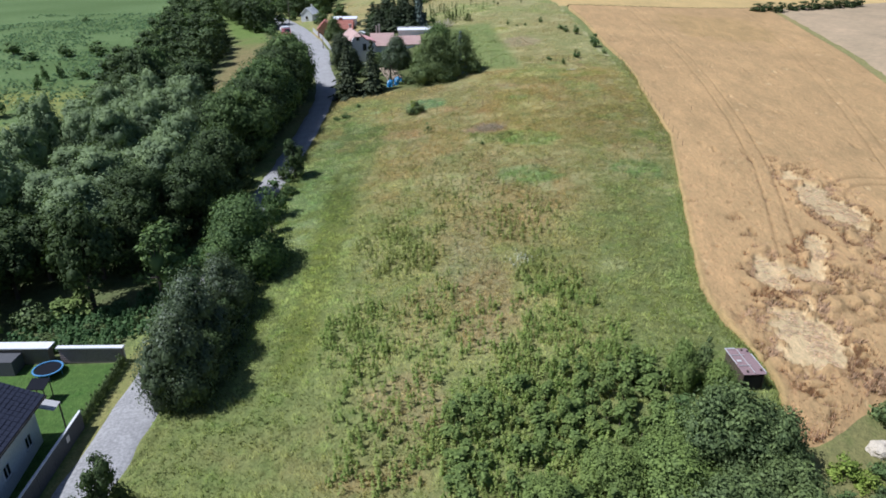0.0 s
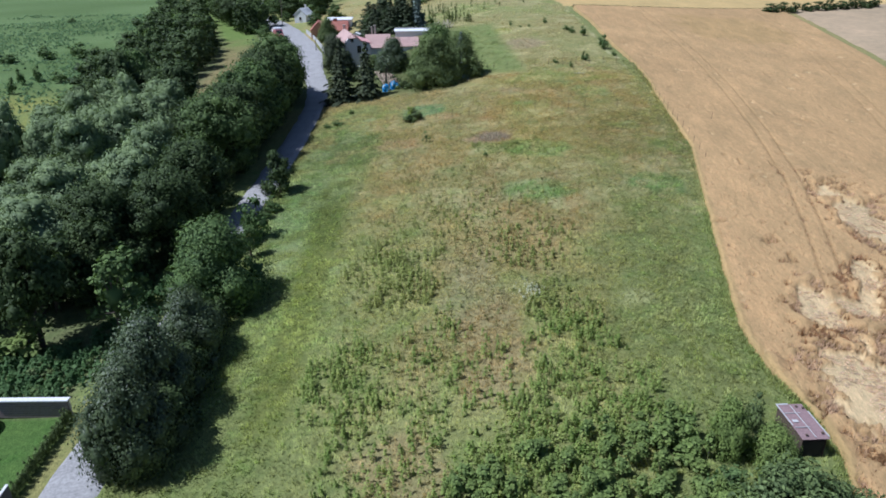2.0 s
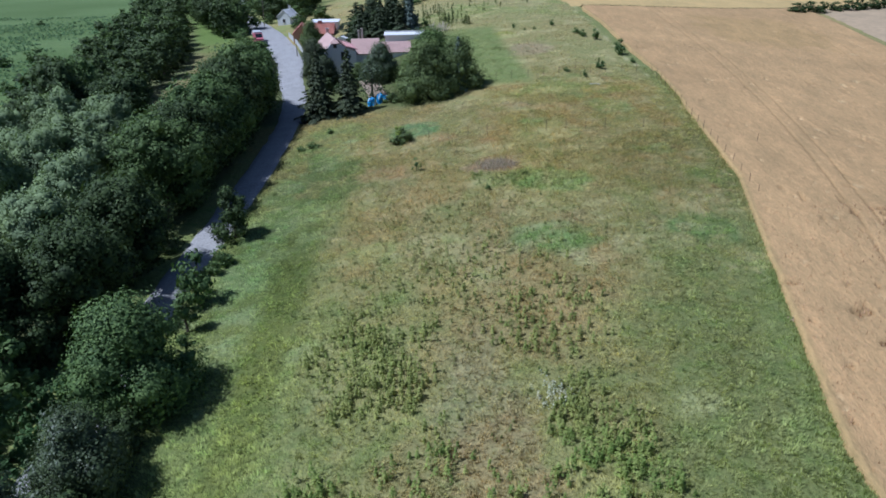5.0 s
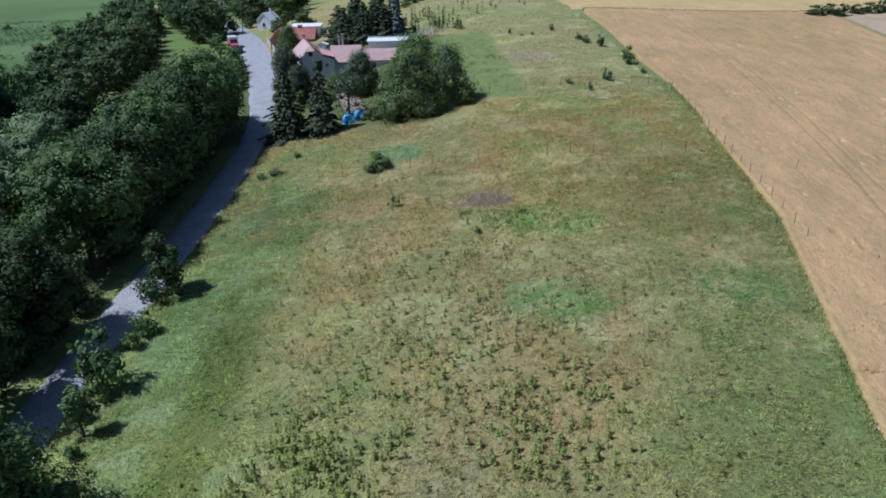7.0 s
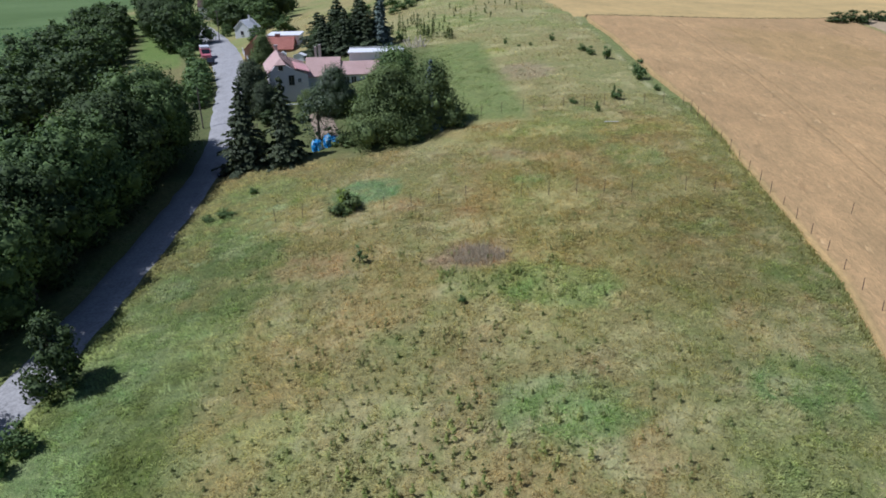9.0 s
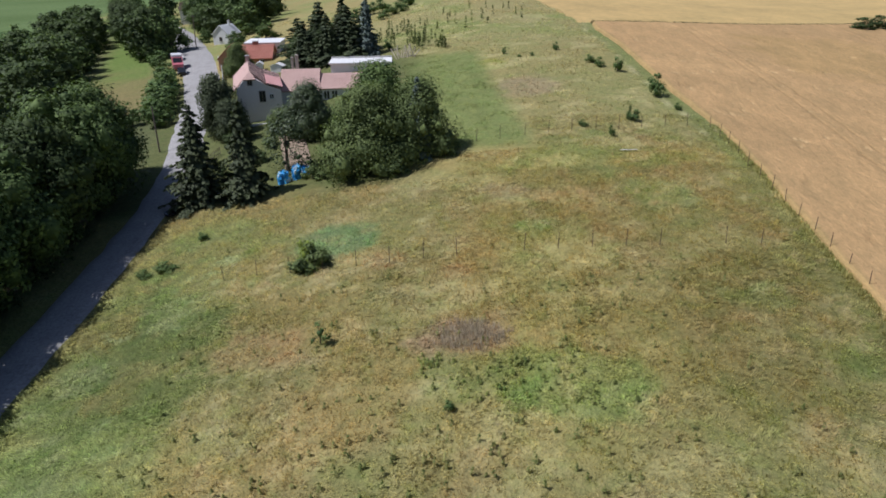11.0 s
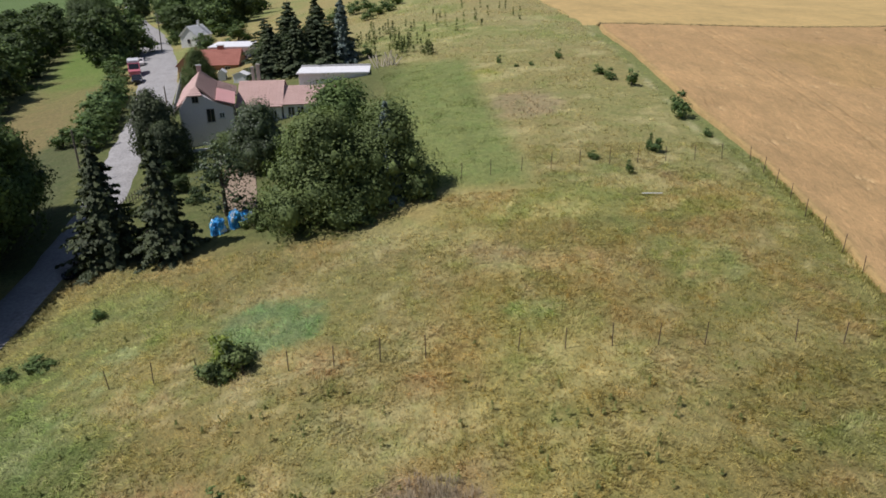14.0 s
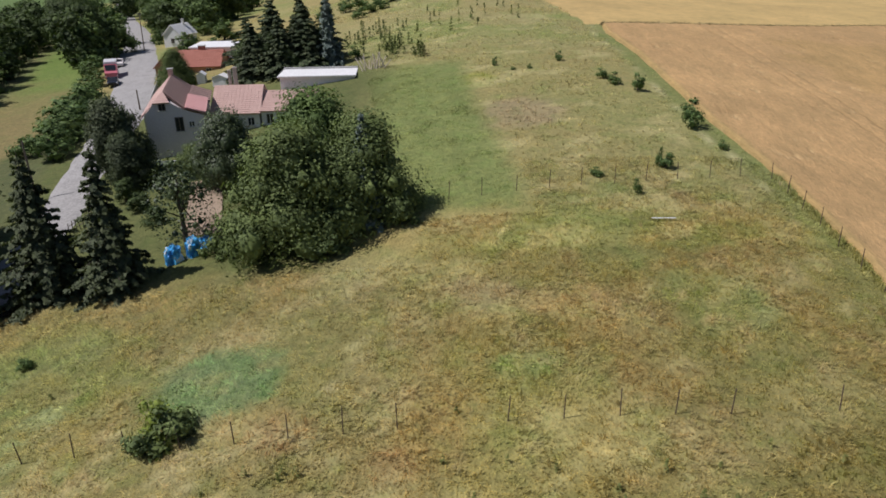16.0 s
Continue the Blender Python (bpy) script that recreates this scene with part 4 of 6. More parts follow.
# beyond the houses
for x, y in ((-63, 251), (-67, 257), (-70.5, 265), (-75, 272), (-80, 281), (-84, 290), (-89, 300), (-93, 309), (-62, 260), (-69, 275), (-66, 249)):
    grow("far%d" % rng.integers(2), x, y, rng.uniform(9, 12), rng.uniform(8.5, 10.5), group="trees beyond the houses")
for x, y in ((-58, 285), (-52, 290), (-48, 281), (-62, 296), (-54, 302), (-68, 312), (-51, 308), (-60, 318), (-73, 326), (-53, 322)):
    grow("far%d" % rng.integers(2), x, y, rng.uniform(8, 11), rng.uniform(9.5, 11.5), group="trees beyond the houses")
for x, y, h, w in ((-44.6, 199, 4.6, 7.5), (-46.6, 206, 4.6, 7), (-42.6, 192, 4.8, 7), (-48.8, 213, 3.8, 6), (-40.5, 184.5, 4.2, 6), (-51.6, 219, 3.2, 5), (-58, 234, 3.4, 5), (-60.4, 241, 3.6, 5.4), (-64, 248, 3.8, 5.6), (-45, 186.5, 3.0, 4), (-53, 226, 2.6, 4), (-43.4, 195.4, 4.2, 6), (-45.8, 202.4, 4.0, 6), (-47.6, 209.6, 3.8, 5.6), (-41.4, 188.4, 4.0, 5.4)):
    grow("shrub1", x + 1.8, y, h, w, label="rounded green roadside bush", group="roadside bushes")
for x, y, h, w in ((-72, 262, 13, 12), (-66, 256, 12, 10), (-78, 274, 13, 12), (-83, 288, 13, 12), (-68.5, 308, 12, 12), (-58, 304, 11, 12), (-50, 308, 10, 12), (-62, 290, 9, 10), (-55, 296, 8, 10)):
    grow("row%d" % rng.integers(2), x, y, h, w, group="trees beyond the houses")
for x, y, h, w in ((-97, 350, 12, 12), (-104, 342, 12, 12), (-112, 352, 12, 13), (-78, 348, 11, 12), (-90, 364, 13, 13), (-70, 340, 11, 12), (-103, 368, 13, 13), (-76, 366, 12, 13), (-62, 352, 11, 12), (-118, 366, 12, 13), (-52, 338, 11, 12), (-60, 368, 12, 13)):
    grow("far%d" % rng.integers(2), x, y, h, w, group="trees beyond the houses")
# garden
grow("spruce0", -20.8, 149.4, 11.8, 5.8, group="garden spruces")
grow("spruce1", -15.4, 149.0, 11.6, 5.0, group="garden spruces")
grow("yew", -25.2, 174.4, 9.4, 7.4)
grow("yew", -22.6, 170.4, 6.4, 5.2)
grow("fruit", -12.0, 155.4, 7.6, 7.6, label="gnarled fruit tree with thin grey-green leaves")
grow("dome3", -11.2, 167.4, 7.4, 8.2, label="grey-green orchard tree with a drooping crown")
grow("dome0", -16.2, 171.5, 3.4, 4.2)
grow("dome0", -2.0, 153.0, 9.6, 11.8)
grow("dome0", 3.4, 156.0, 8.8, 9.4)
grow("dome2", -1.0, 159.8, 10.0, 11.2, label="mid green walnut tree at the meadow's edge")
grow("blue", 3.6, 154.6, 9.6, 4.0)
for x, y, h, w in ((-8.6, 152.2, 2.2, 2.6), (-7.2, 151.4, 1.6, 2.2), (-16.5, 166, 2, 3), (1, 149.6, 2.2, 3.6), (6.6, 153.4, 2.6, 3)):
    grow("shrub0", x, y, h, w)
for x, y, h in ((-19.4, 213, 9.6), (-14.6, 211.4, 10.2), (-16.8, 217, 12.2), (-11.0, 213.4, 11), (-21.4, 218.6, 9.6), (-12.6, 219.4, 11.6), (-18.4, 223, 10), (-8.4, 217.6, 9.4), (-13.0, 215.4, 9.0), (-17.0, 213.8, 8.4), (-9.6, 212.2, 7.2)):
    grow("spruce%d" % rng.integers(2), x, y, h * 0.94, h * rng.uniform(0.62, 0.86), group="spruces behind the houses")
grow("blue", -7.2, 212.5, 11.5, 5.2)
for x, y, h, w in ((-16.2, 214.6, 6.6, 6.4), (-11.6, 216.4, 6.6, 6.4), (-20.4, 215.4, 5.8, 6.0), (-13.6, 211.6, 4.4, 5.0)):
    grow("row1", x, y, h, w, label="dark leafy tree among spruces behind the houses", turn=40 * x)
for x, y, h, w in ((-19.2, 163.6, 2.0, 2.8), (-21.8, 166.6, 2.6, 3.2), (-16.4, 160.2, 1.6, 2.4), (-18.2, 153.6, 1.2, 2.2), (-20.6, 157.2, 1.4, 2.0)):
    grow("dusky", x, y, h, w, label="dark low shrub in the garden", group="garden shrubs", turn=35 * x)
grow("dome0", -33.4, 216.6, 6.2, 6.4)
grow("shrub0", -30.5, 208, 3, 4)
for x, y, h, w in ((-38, 262, 5, 7), (-43, 252, 4.5, 6), (-57, 272, 4, 4)):
    grow("far1", x, y, h, w)
for x, y, h, w in ((-11.3, 270.5, 3.4, 5), (-7.9, 268.8, 3.8, 5), (-2.8, 265, 3.2, 4.6), (-6.8, 256, 2.4, 4), (-1.2, 276, 3, 5), (-5, 262, 2.6, 4.4), (-15, 262, 3.4, 5), (-19, 252, 3.4, 5), (-3.4, 215, 2.0, 2.4)):
    grow("shrub1", x, y, h, w, label="rounded green bush on the dry hillside", group="hillside bushes")
# lone bushes on the meadow
grow("shrub2", -6.0, 131.7, 2.6, 2.6, label="yellowish green bush on the meadow")
grow("shrub0", -6.3, 130.4, 1.9, 2.4, label="dark green bush on the meadow")
grow("shrub0", -4.9, 131.3, 2.5, 3.2, label="dark green bush on the meadow")
grow("sparse", -3, 119.6, 2.1, 1.7)
for x, y, h, w in ((36.8, 173.2, 3.2, 2.9), (34.6, 186.4, 2.4, 2.2), (31.4, 192, 1.5, 2.0), (32.3, 189.4, 1.6, 2.2), (30.8, 162, 1.7, 1.7), (30.2, 162.4, 2.1, 0.8), (26.7, 156.6, 1.5, 1.0), (27.2, 201.4, 1.5, 1.5), (17.9, 199.8, 1.3, 1.1), (22.5, 197.5, 0.7, 1.0), (20.2, 197, 0.6, 1.0), (38, 167, 1.0, 1.3), (24, 160.5, 0.9, 1.6),
                   (-17.6, 139.5, 1.0, 1.4), (-19.5, 134, 0.9, 2.6), (-21.3, 133.2, 0.8, 1.8), (6.2, 111.6, 0.9, 0.9)):
    grow("shrub1", x, y, h, w)
# thicket by the start
for key, x, y, h, w in (("bigthicket", 17, 40.5, 4.2, 6.5), ("bigbush", 22.2, 44.0, 6.0, 8.2), ("bigbush", 25.6, 43.2, 5.0, 6.4), ("bigthicket", 23.8, 46.6, 3.2, 5), ("bigthicket", 19, 45, 3.4, 5), ("bigthicket", 12.4, 41, 3.8, 5.4), ("bigbush", 20, 36, 5, 8), ("bigthicket", 7.6, 38.5, 3.0, 5), ("bigbush", 24.4, 37.5, 5, 7),
                        ("bigthicket", 21.4, 52.4, 4.8, 3.2), ("bigthicket", 24.4, 51.2, 3.4, 3.8), ("shrub0", 24.2, 54.6, 3.8, 2.2), ("shrub1", 20, 48.5, 2.4, 3.4), ("shrub1", 26.4, 48, 2.2, 3),
                        ("shrub2", 31.3, 42.3, 2.0, 3.0), ("shrub2", 32.6, 41.2, 1.6, 2.4), ("shrub1", 34.6, 42.2, 1.8, 2.8), ("shrub0", 33.2, 39.6, 1.6, 2.8), ("shrub0", 38.4, 47.6, 3.6, 4.4), ("shrub1", 30.2, 39.4, 1.2, 2.2), ("shrub1", 35, 38.6, 2, 3)):
    grow(key, x, y, h, w)
for x, y in scatter(165, lambda x, y: y < 51.5 + (x - 4) * 0.35 and y > 36, 0.7, (0, 20, 36, 58)):
    grow("thicket%d" % rng.integers(2), x, y, rng.uniform(1.0, 3.0), rng.uniform(1.2, 2.3), label="bushy young shrub in the weedy thicket", group="thicket shrubs")
# hedge on the far border
for x in np.arange(104, 150, 4.6):
    grow("far0", float(x), 239 + (float(x) - 104) * 0.35, rng.uniform(3, 4.2), rng.uniform(4.5, 6), label="dark hedge bush on the field's border", group="hedge bushes")

for key in STOCK:
    if key not in USED:
        for ob in list(STOCK[key][0].children) + [STOCK[key][0]]:
            bpy.data.objects.remove(ob)


def blades(px, py, n_blades, height, spread, width, tint, r, lift=0.0, seed_tint=0.25, heading=None):
    """Tufts of upright blades at the places given, as loose triangles."""
    n = len(px)
    pz = land(px, py)
    ang = r.uniform(0, 6.2832, (n, n_blades))
    if heading is not None:
        ang = heading[:, None] + r.normal(0, 0.5, (n, n_blades))
    lean = r.uniform(0.1, 1.0, (n, n_blades)) * spread[:, None]
    h = height[:, None] * r.uniform(0.6, 1.15, (n, n_blades))
    bx, by = px[:, None] + np.cos(ang) * lean * 0.35, py[:, None] + np.sin(ang) * lean * 0.35
    tx, ty = px[:, None] + np.cos(ang) * lean, py[:, None] + np.sin(ang) * lean
    sx, sy = -np.sin(ang) * width[:, None], np.cos(ang) * width[:, None]
    z0 = np.repeat(pz[:, None], n_blades, 1) + lift - 0.06
    v = np.stack([np.stack([bx - sx, by - sy, z0], 2), np.stack([bx + sx, by + sy, z0], 2), np.stack([tx, ty, z0 + h], 2)], 2).reshape(-1, 3)
    f_ = np.arange(len(v)).reshape(-1, 3)
    t3 = v.reshape(-1, 3, 3)
    gn = np.cross(t3[:, 1] - t3[:, 0], t3[:, 2] - t3[:, 0])
    gn /= np.linalg.norm(gn, axis=1)[:, None] + 1e-9
    down = gn[:, 2] < 0
    f_[down] = f_[down][:, ::-1]
    gn[down] *= -1
    gn = gn * 0.35 + np.array((0, 0, 0.8)) + r.normal(0, 0.15, gn.shape)
    gn /= np.linalg.norm(gn, axis=1)[:, None]
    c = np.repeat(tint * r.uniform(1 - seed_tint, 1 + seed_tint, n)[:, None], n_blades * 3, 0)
    c[2::3] *= np.array((1.4, 1.32, 1.22))  # tips painted brighter than roots, as if catching light; seed heads are paler
    return v, f_, c, np.repeat(gn, 3, 0)


def stuff(name, label, category, v, f_, c, normals, material):
    me_ = mesh_of(name, v, f_, material, normals=normals)
    tint_of(me_, c)
    return tagged(new(name, me_), label, category, kind="stuff")


r = np.random.default_rng(11)
gxs, gys = [], []
for lo, hi, n in ((37, 62, 22000), (62, 90, 30000), (90, 125, 38000), (125, 165, 38000), (165, 235, 14000)):
    y = r.uniform(lo, hi, n)
    x = np.interp(y, ROAD_Y, ROAD_R) + 0.4 + r.uniform(0, 1, n) * (np.interp(y, WHEAT_Y, WHEAT_X) - np.interp(y, ROAD_Y, ROAD_R) - 0.3)
    keep = (y < 148) | (x > 8)
    gxs.append(x[keep])
    gys.append(y[keep])
px, py = np.concatenate(gxs), np.concatenate(gys)
shortgrass = (py > 154) & (py < 205) & (px < np.interp(py, (155, 184, 205), (17.6, 14.6, 13.2)))
px, py = px[~shortgrass], py[~shortgrass]
hgt = np.interp(py, (70, 95), (1.0, 0.46)) * (0.14 + 0.26 * fractal(px, py, 5, 130) * (1 + 0.3 * r.normal(0, 1, len(px)).clip(-1, 2)))
tuft = value_noise(px, py, 0.85, 133)
hgt = hgt * (0.35 + 1.3 * tuft)
# tall tufts tinted brighter, hollows darker: light and shade painted by height
grass_tint = cover(px, py) * (np.interp(py, (46, 72, 80, 108, 116), (1.48, 1.74, 1.86, 1.86, 1.72)) * (1 - 0.22 * (1 - smooth(py, 52, 64)) * (1 - smooth(px, -6, 2))) * np.interp(tuft, (0.2, 0.8), (0.74, 1.24)))[:, None]
grass_tint = grass_tint * np.minimum(1.0, r.uniform(0.38, 0.52, len(px)) / grass_tint.max(1))[:, None]
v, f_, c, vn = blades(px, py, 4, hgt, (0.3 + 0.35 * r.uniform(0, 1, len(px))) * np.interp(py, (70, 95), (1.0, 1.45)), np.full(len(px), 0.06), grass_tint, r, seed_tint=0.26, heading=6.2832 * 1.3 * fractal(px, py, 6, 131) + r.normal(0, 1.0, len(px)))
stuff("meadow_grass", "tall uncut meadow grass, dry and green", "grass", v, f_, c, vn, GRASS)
# short stubble of the mown strip
sy_ = r.uniform(155, 206, 16000)
sx_ = np.interp(sy_, (150, 205), (6.5, -1)) + r.uniform(0, 1, len(sy_)) * (np.interp(sy_, (155, 184, 205), (17.6, 14.6, 13.2)) - np.interp(sy_, (150, 205), (6.5, -1)))
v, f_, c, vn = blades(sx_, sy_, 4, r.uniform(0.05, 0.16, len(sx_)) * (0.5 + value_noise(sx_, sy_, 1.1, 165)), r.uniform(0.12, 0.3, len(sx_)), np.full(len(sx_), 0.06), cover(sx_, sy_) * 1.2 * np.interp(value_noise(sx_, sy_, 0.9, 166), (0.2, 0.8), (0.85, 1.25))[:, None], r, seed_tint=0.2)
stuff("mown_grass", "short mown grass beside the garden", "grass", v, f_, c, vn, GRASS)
# long grass laid over by the wind in combed, pale-tipped clumps
ly = np.concatenate([r.uniform(60, 92, 26000), r.uniform(92, 165, 92000)])
lx = np.interp(ly, ROAD_Y, ROAD_R) + 0.6 + r.uniform(0, 1, len(ly)) * (np.interp(ly, WHEAT_Y, WHEAT_X) - np.interp(ly, ROAD_Y, ROAD_R) - 1.2)
keep = ((ly < 147) | (lx > 9)) & ~((ly > 154) & (lx < 17.6))
lx, ly = lx[keep], ly[keep]
clump = 0.5 * value_noise(lx * 0.8 + ly * 0.6, ly * 0.8 - lx * 0.6, 0.42, 135) + 0.5 * value_noise(lx * 0.8 + ly * 0.6, ly * 0.7 - lx * 0.5, 0.95, 136)
# clump height also sets the tint, painting brighter tops and darker gaps
laid = cover(lx, ly) * (np.interp(clump, (0.25, 0.75), (0.92, 2.02)) * np.exp(r.normal(0.06, 0.25, len(lx)).clip(-0.5, 0.6)))[:, None] * np.array((1.0, 1.0, 1.08))[None, :]
laid = laid * np.minimum(1.0, r.uniform(0.38, 0.5, len(lx)) / laid.max(1))[:, None]
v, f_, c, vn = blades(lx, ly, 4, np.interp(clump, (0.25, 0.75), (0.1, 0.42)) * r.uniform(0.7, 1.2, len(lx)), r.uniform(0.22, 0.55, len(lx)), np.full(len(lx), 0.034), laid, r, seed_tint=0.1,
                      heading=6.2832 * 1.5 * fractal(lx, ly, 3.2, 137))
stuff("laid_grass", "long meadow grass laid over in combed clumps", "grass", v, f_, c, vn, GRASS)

py = 46 + 115 * r.uniform(0, 1, 6000)
px = np.interp(py, WHEAT_Y, WHEAT_X) + r.normal(-0.1, 0.25, len(py))
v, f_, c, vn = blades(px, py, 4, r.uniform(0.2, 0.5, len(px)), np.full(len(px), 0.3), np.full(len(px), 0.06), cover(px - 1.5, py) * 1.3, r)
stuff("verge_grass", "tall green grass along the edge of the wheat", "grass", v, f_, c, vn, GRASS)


def weediness(x, y):
    w = np.zeros_like(x)
    for cx, cy, a, b, k_ in ((-6.5, 80, 5, 8, 0.9), (-8.4, 59, 5, 9, 0.85), (10.5, 67, 4.5, 8, 1.0), (10.5, 83, 6, 7, 0.4), (14, 58, 6, 7, 1.0), (-4.5, 48, 5, 7, 0.7), (8, 52, 7, 8, 1.0), (5, 43, 8, 7, 1.0), (4, 92, 10, 7, 0.1), (1, 60, 6, 12, 0.35)):
        w = np.maximum(w, k_ * blot(x, y, cx, cy, a, b, int(abs(cx * 3)) + 140, 0.8))
    return w


wx_, wy_ = r.uniform(-14, 20, 13000), r.uniform(38, 100, 13000)
keep = r.uniform(0, 1, 13000) < weediness(wx_, wy_) * np.interp(fractal(wx_, wy_, 2.4, 157), (0.35, 0.6), (0.25, 0.85))
wx_, wy_ = wx_[keep], wy_[keep]


def weeds(px, py, height, r, tint_low, tint_high, leaf=0.13, per=16, girth=0.3):
    """Leafy upright weeds: short leaves round a stem, widest low down."""
    n = len(px)
    u = r.uniform(0.05, 1, (n, per))
    ang = r.uniform(0, 6.2832, (n, per))
    rad = girth * (1.05 - u) * r.uniform(0.5, 1.1, (n, per)) * height[:, None]
    p = np.stack([px[:, None] + np.cos(ang) * rad, py[:, None] + np.sin(ang) * rad, land(px, py)[:, None] + u * height[:, None]], 2).reshape(-1, 3)
    nr = np.stack([np.cos(ang), np.sin(ang), np.full_like(ang, 1.7)], 2).reshape(-1, 3)
    q, qn = leaf_quads(p, nr, leaf, r, 0.2)
    m = len(q) // 4
    quads = np.arange(m * 4).reshape(m, 4)
    t = r.uniform(0, 1, (n, 1))
    c = np.repeat(np.array(tint_low)[None, :] * (1 - t) + np.array(tint_high)[None, :] * t, per * 4, 0)
    return q, np.concatenate([quads[:, [0, 1, 2]], quads[:, [0, 2, 3]]]), c, qn


for name, label, low_y, high_y, dull, lush in (("meadow_weeds", "clumps of leafy green dock and nettle", 0, 70, (0.24, 0.325, 0.09), (0.44, 0.5, 0.17)),
                                               ("meadow_weeds", "clumps of olive green thistle and dock", 70, 200, (0.27, 0.315, 0.1), (0.47, 0.5, 0.18))):
    pick = (wy_ >= low_y) & (wy_ < high_y)
    v, f_, c, vn = weeds(wx_[pick], wy_[pick], r.uniform(0.5, 1.45, int(pick.sum())) * (1.0 if low_y == 0 else 0.8), r, dull, lush, 0.11, 30, 0.27)
    stuff(name, label, "weeds", v, f_, c, vn, GRASS)
wx_ = np.concatenate([r.uniform(-16, 34, 420), r.normal(4, 8, 520)])
wy_ = np.concatenate([r.uniform(70, 128, 420), r.normal(92, 13, 520)])
keep = (wx_ > -15) & (wx_ < 29) & (wy_ > 60)
wx_, wy_ = wx_[keep], wy_[keep]
v, f_, c, vn = weeds(wx_, wy_, r.uniform(0.3, 0.8, len(wx_)), r, (0.16, 0.195, 0.07), (0.33, 0.34, 0.135), 0.09, 18, 0.3)
stuff("scattered_weeds", "small dark weeds scattered over the dry meadow", "weeds", v, f_, c, vn, GRASS)
wx_ = np.concatenate([r.normal(2.6, 1.3, 26), r.normal(6.8, 0.8, 12), r.normal(1, 3, 16), r.uniform(8, 26, 16), r.normal(-3, 3, 16)])
wy_ = np.concatenate([r.normal(216, 3.2, 26), r.normal(210.5, 1.6, 12), r.normal(231, 4, 16), r.uniform(224, 252, 16), r.normal(226, 5, 16)])
v, f_, c, vn = weeds(wx_, wy_, r.uniform(1.2, 2.9, len(wx_)), r, (0.08, 0.11, 0.04), (0.22, 0.25, 0.09), 0.2, 34, 0.12)
stuff("tall_stalks", "tall dark upright weed stalks on the hillside", "weeds", v, f_, c, vn, GRASS)
hx_, hy_ = r.uniform(-42, 40, 16000), r.uniform(165, 300, 16000)
keep = (fractal(hx_, hy_, 11, 162) > 0.45) & (hx_ < np.interp(hy_, (165, 235, 300), (38.5, 37, 30))) & (hx_ > np.interp(hy_, (165, 205, 208, 232, 262), (18, 14, -3, -12, -40)))
hx_, hy_ = hx_[keep], hy_[keep]
v, f_, c, vn = blades(hx_, hy_, 5, r.uniform(0.15, 0.4, len(hx_)), r.uniform(0.3, 0.7, len(hx_)), np.full(len(hx_), 0.07), cover(hx_, hy_) * 1.35, r, seed_tint=0.4)
stuff("hillside_growth", "rough tussocks and low weeds on the hillside", "weeds", v, f_, c, vn, GRASS)
wx_, wy_ = r.uniform(-185, -88, 7000), r.uniform(140, 330, 7000)
keep = (wx_ < np.interp(wy_, FOREST_Y, FOREST_L) - 4) & (fractal(wx_, wy_, 16, 160) > 0.46)
wx_, wy_ = wx_[keep], wy_[keep]
v, f_, c, vn = weeds(wx_, wy_, r.uniform(0.25, 0.7, len(wx_)), r, (0.14, 0.235, 0.11), (0.21, 0.31, 0.165), 0.3, 8, 1.2)
stuff("reeds", "patches of rough reeds on the wet meadow", "reeds", v, f_, c, vn, GRASS)
wx_, wy_ = np.concatenate([r.uniform(-47, -34.5, 420), r.uniform(-36, -30.6, 300)]), np.concatenate([r.uniform(60.8, 68.5, 420), r.uniform(63, 82, 300)])
v, f_, c, vn = weeds(wx_, wy_, r.uniform(0.6, 1.2, 720), r, (0.09, 0.17, 0.07), (0.18, 0.28, 0.12), 0.2, 18, 0.4)
stuff("nettles", "bed of green nettles before the wood", "weeds", v, f_, c, vn, GRASS)
wx_, wy_ = r.normal(8.7, 0.9, 64), r.normal(74.2, 0.9, 64)
v, f_, c, vn = weeds(wx_, wy_, r.uniform(0.4, 0.8, 64), r, (0.66, 0.66, 0.56), (0.78, 0.78, 0.68), 0.07, 9, 0.35)
stuff("white_flowers", "cluster of small white meadow flowers", "flowers", v, f_, c, vn, GRASS)
bx_, by_ = r.normal(0, 0.8, (2, 620))
keep = np.hypot(bx_, by_) < 1.6 + 1.2 * (fractal(bx_, by_, 0.9, 151) - 0.5)
bx_, by_ = 7.9 + bx_[keep] * 1.75, 119.0 + by_[keep] * 1.3
v, f_, c, vn = blades(bx_, by_, 5, r.uniform(0.3, 0.75, len(bx_)), r.uniform(0.25, 0.5, len(bx_)), np.full(len(bx_), 0.03), np.repeat(np.array([[0.33, 0.29, 0.235]]), len(bx_), 0), r)
stuff("dry_brambles", "patch of dry grey-brown brambles on the meadow", "brambles", v, f_, c, vn, GRASS)
bx_, by_ = np.concatenate([r.normal(9.8, 2.4, 48), r.normal(5.0, 0.35, 30), r.normal(10.8, 0.35, 30)]), np.concatenate([r.normal(114, 1.1, 48), r.normal(116.3, 0.3, 30), r.normal(115.5, 0.3, 30)])
v, f_, c, vn = weeds(bx_, by_, r.uniform(0.2, 0.45, len(bx_)), r, (0.24, 0.31, 0.11), (0.42, 0.44, 0.15), 0.1, 16, 0.35)
stuff("bright_weeds", "bright green leafy weeds beside dry brambles", "weeds", v, f_, c, vn, GRASS)
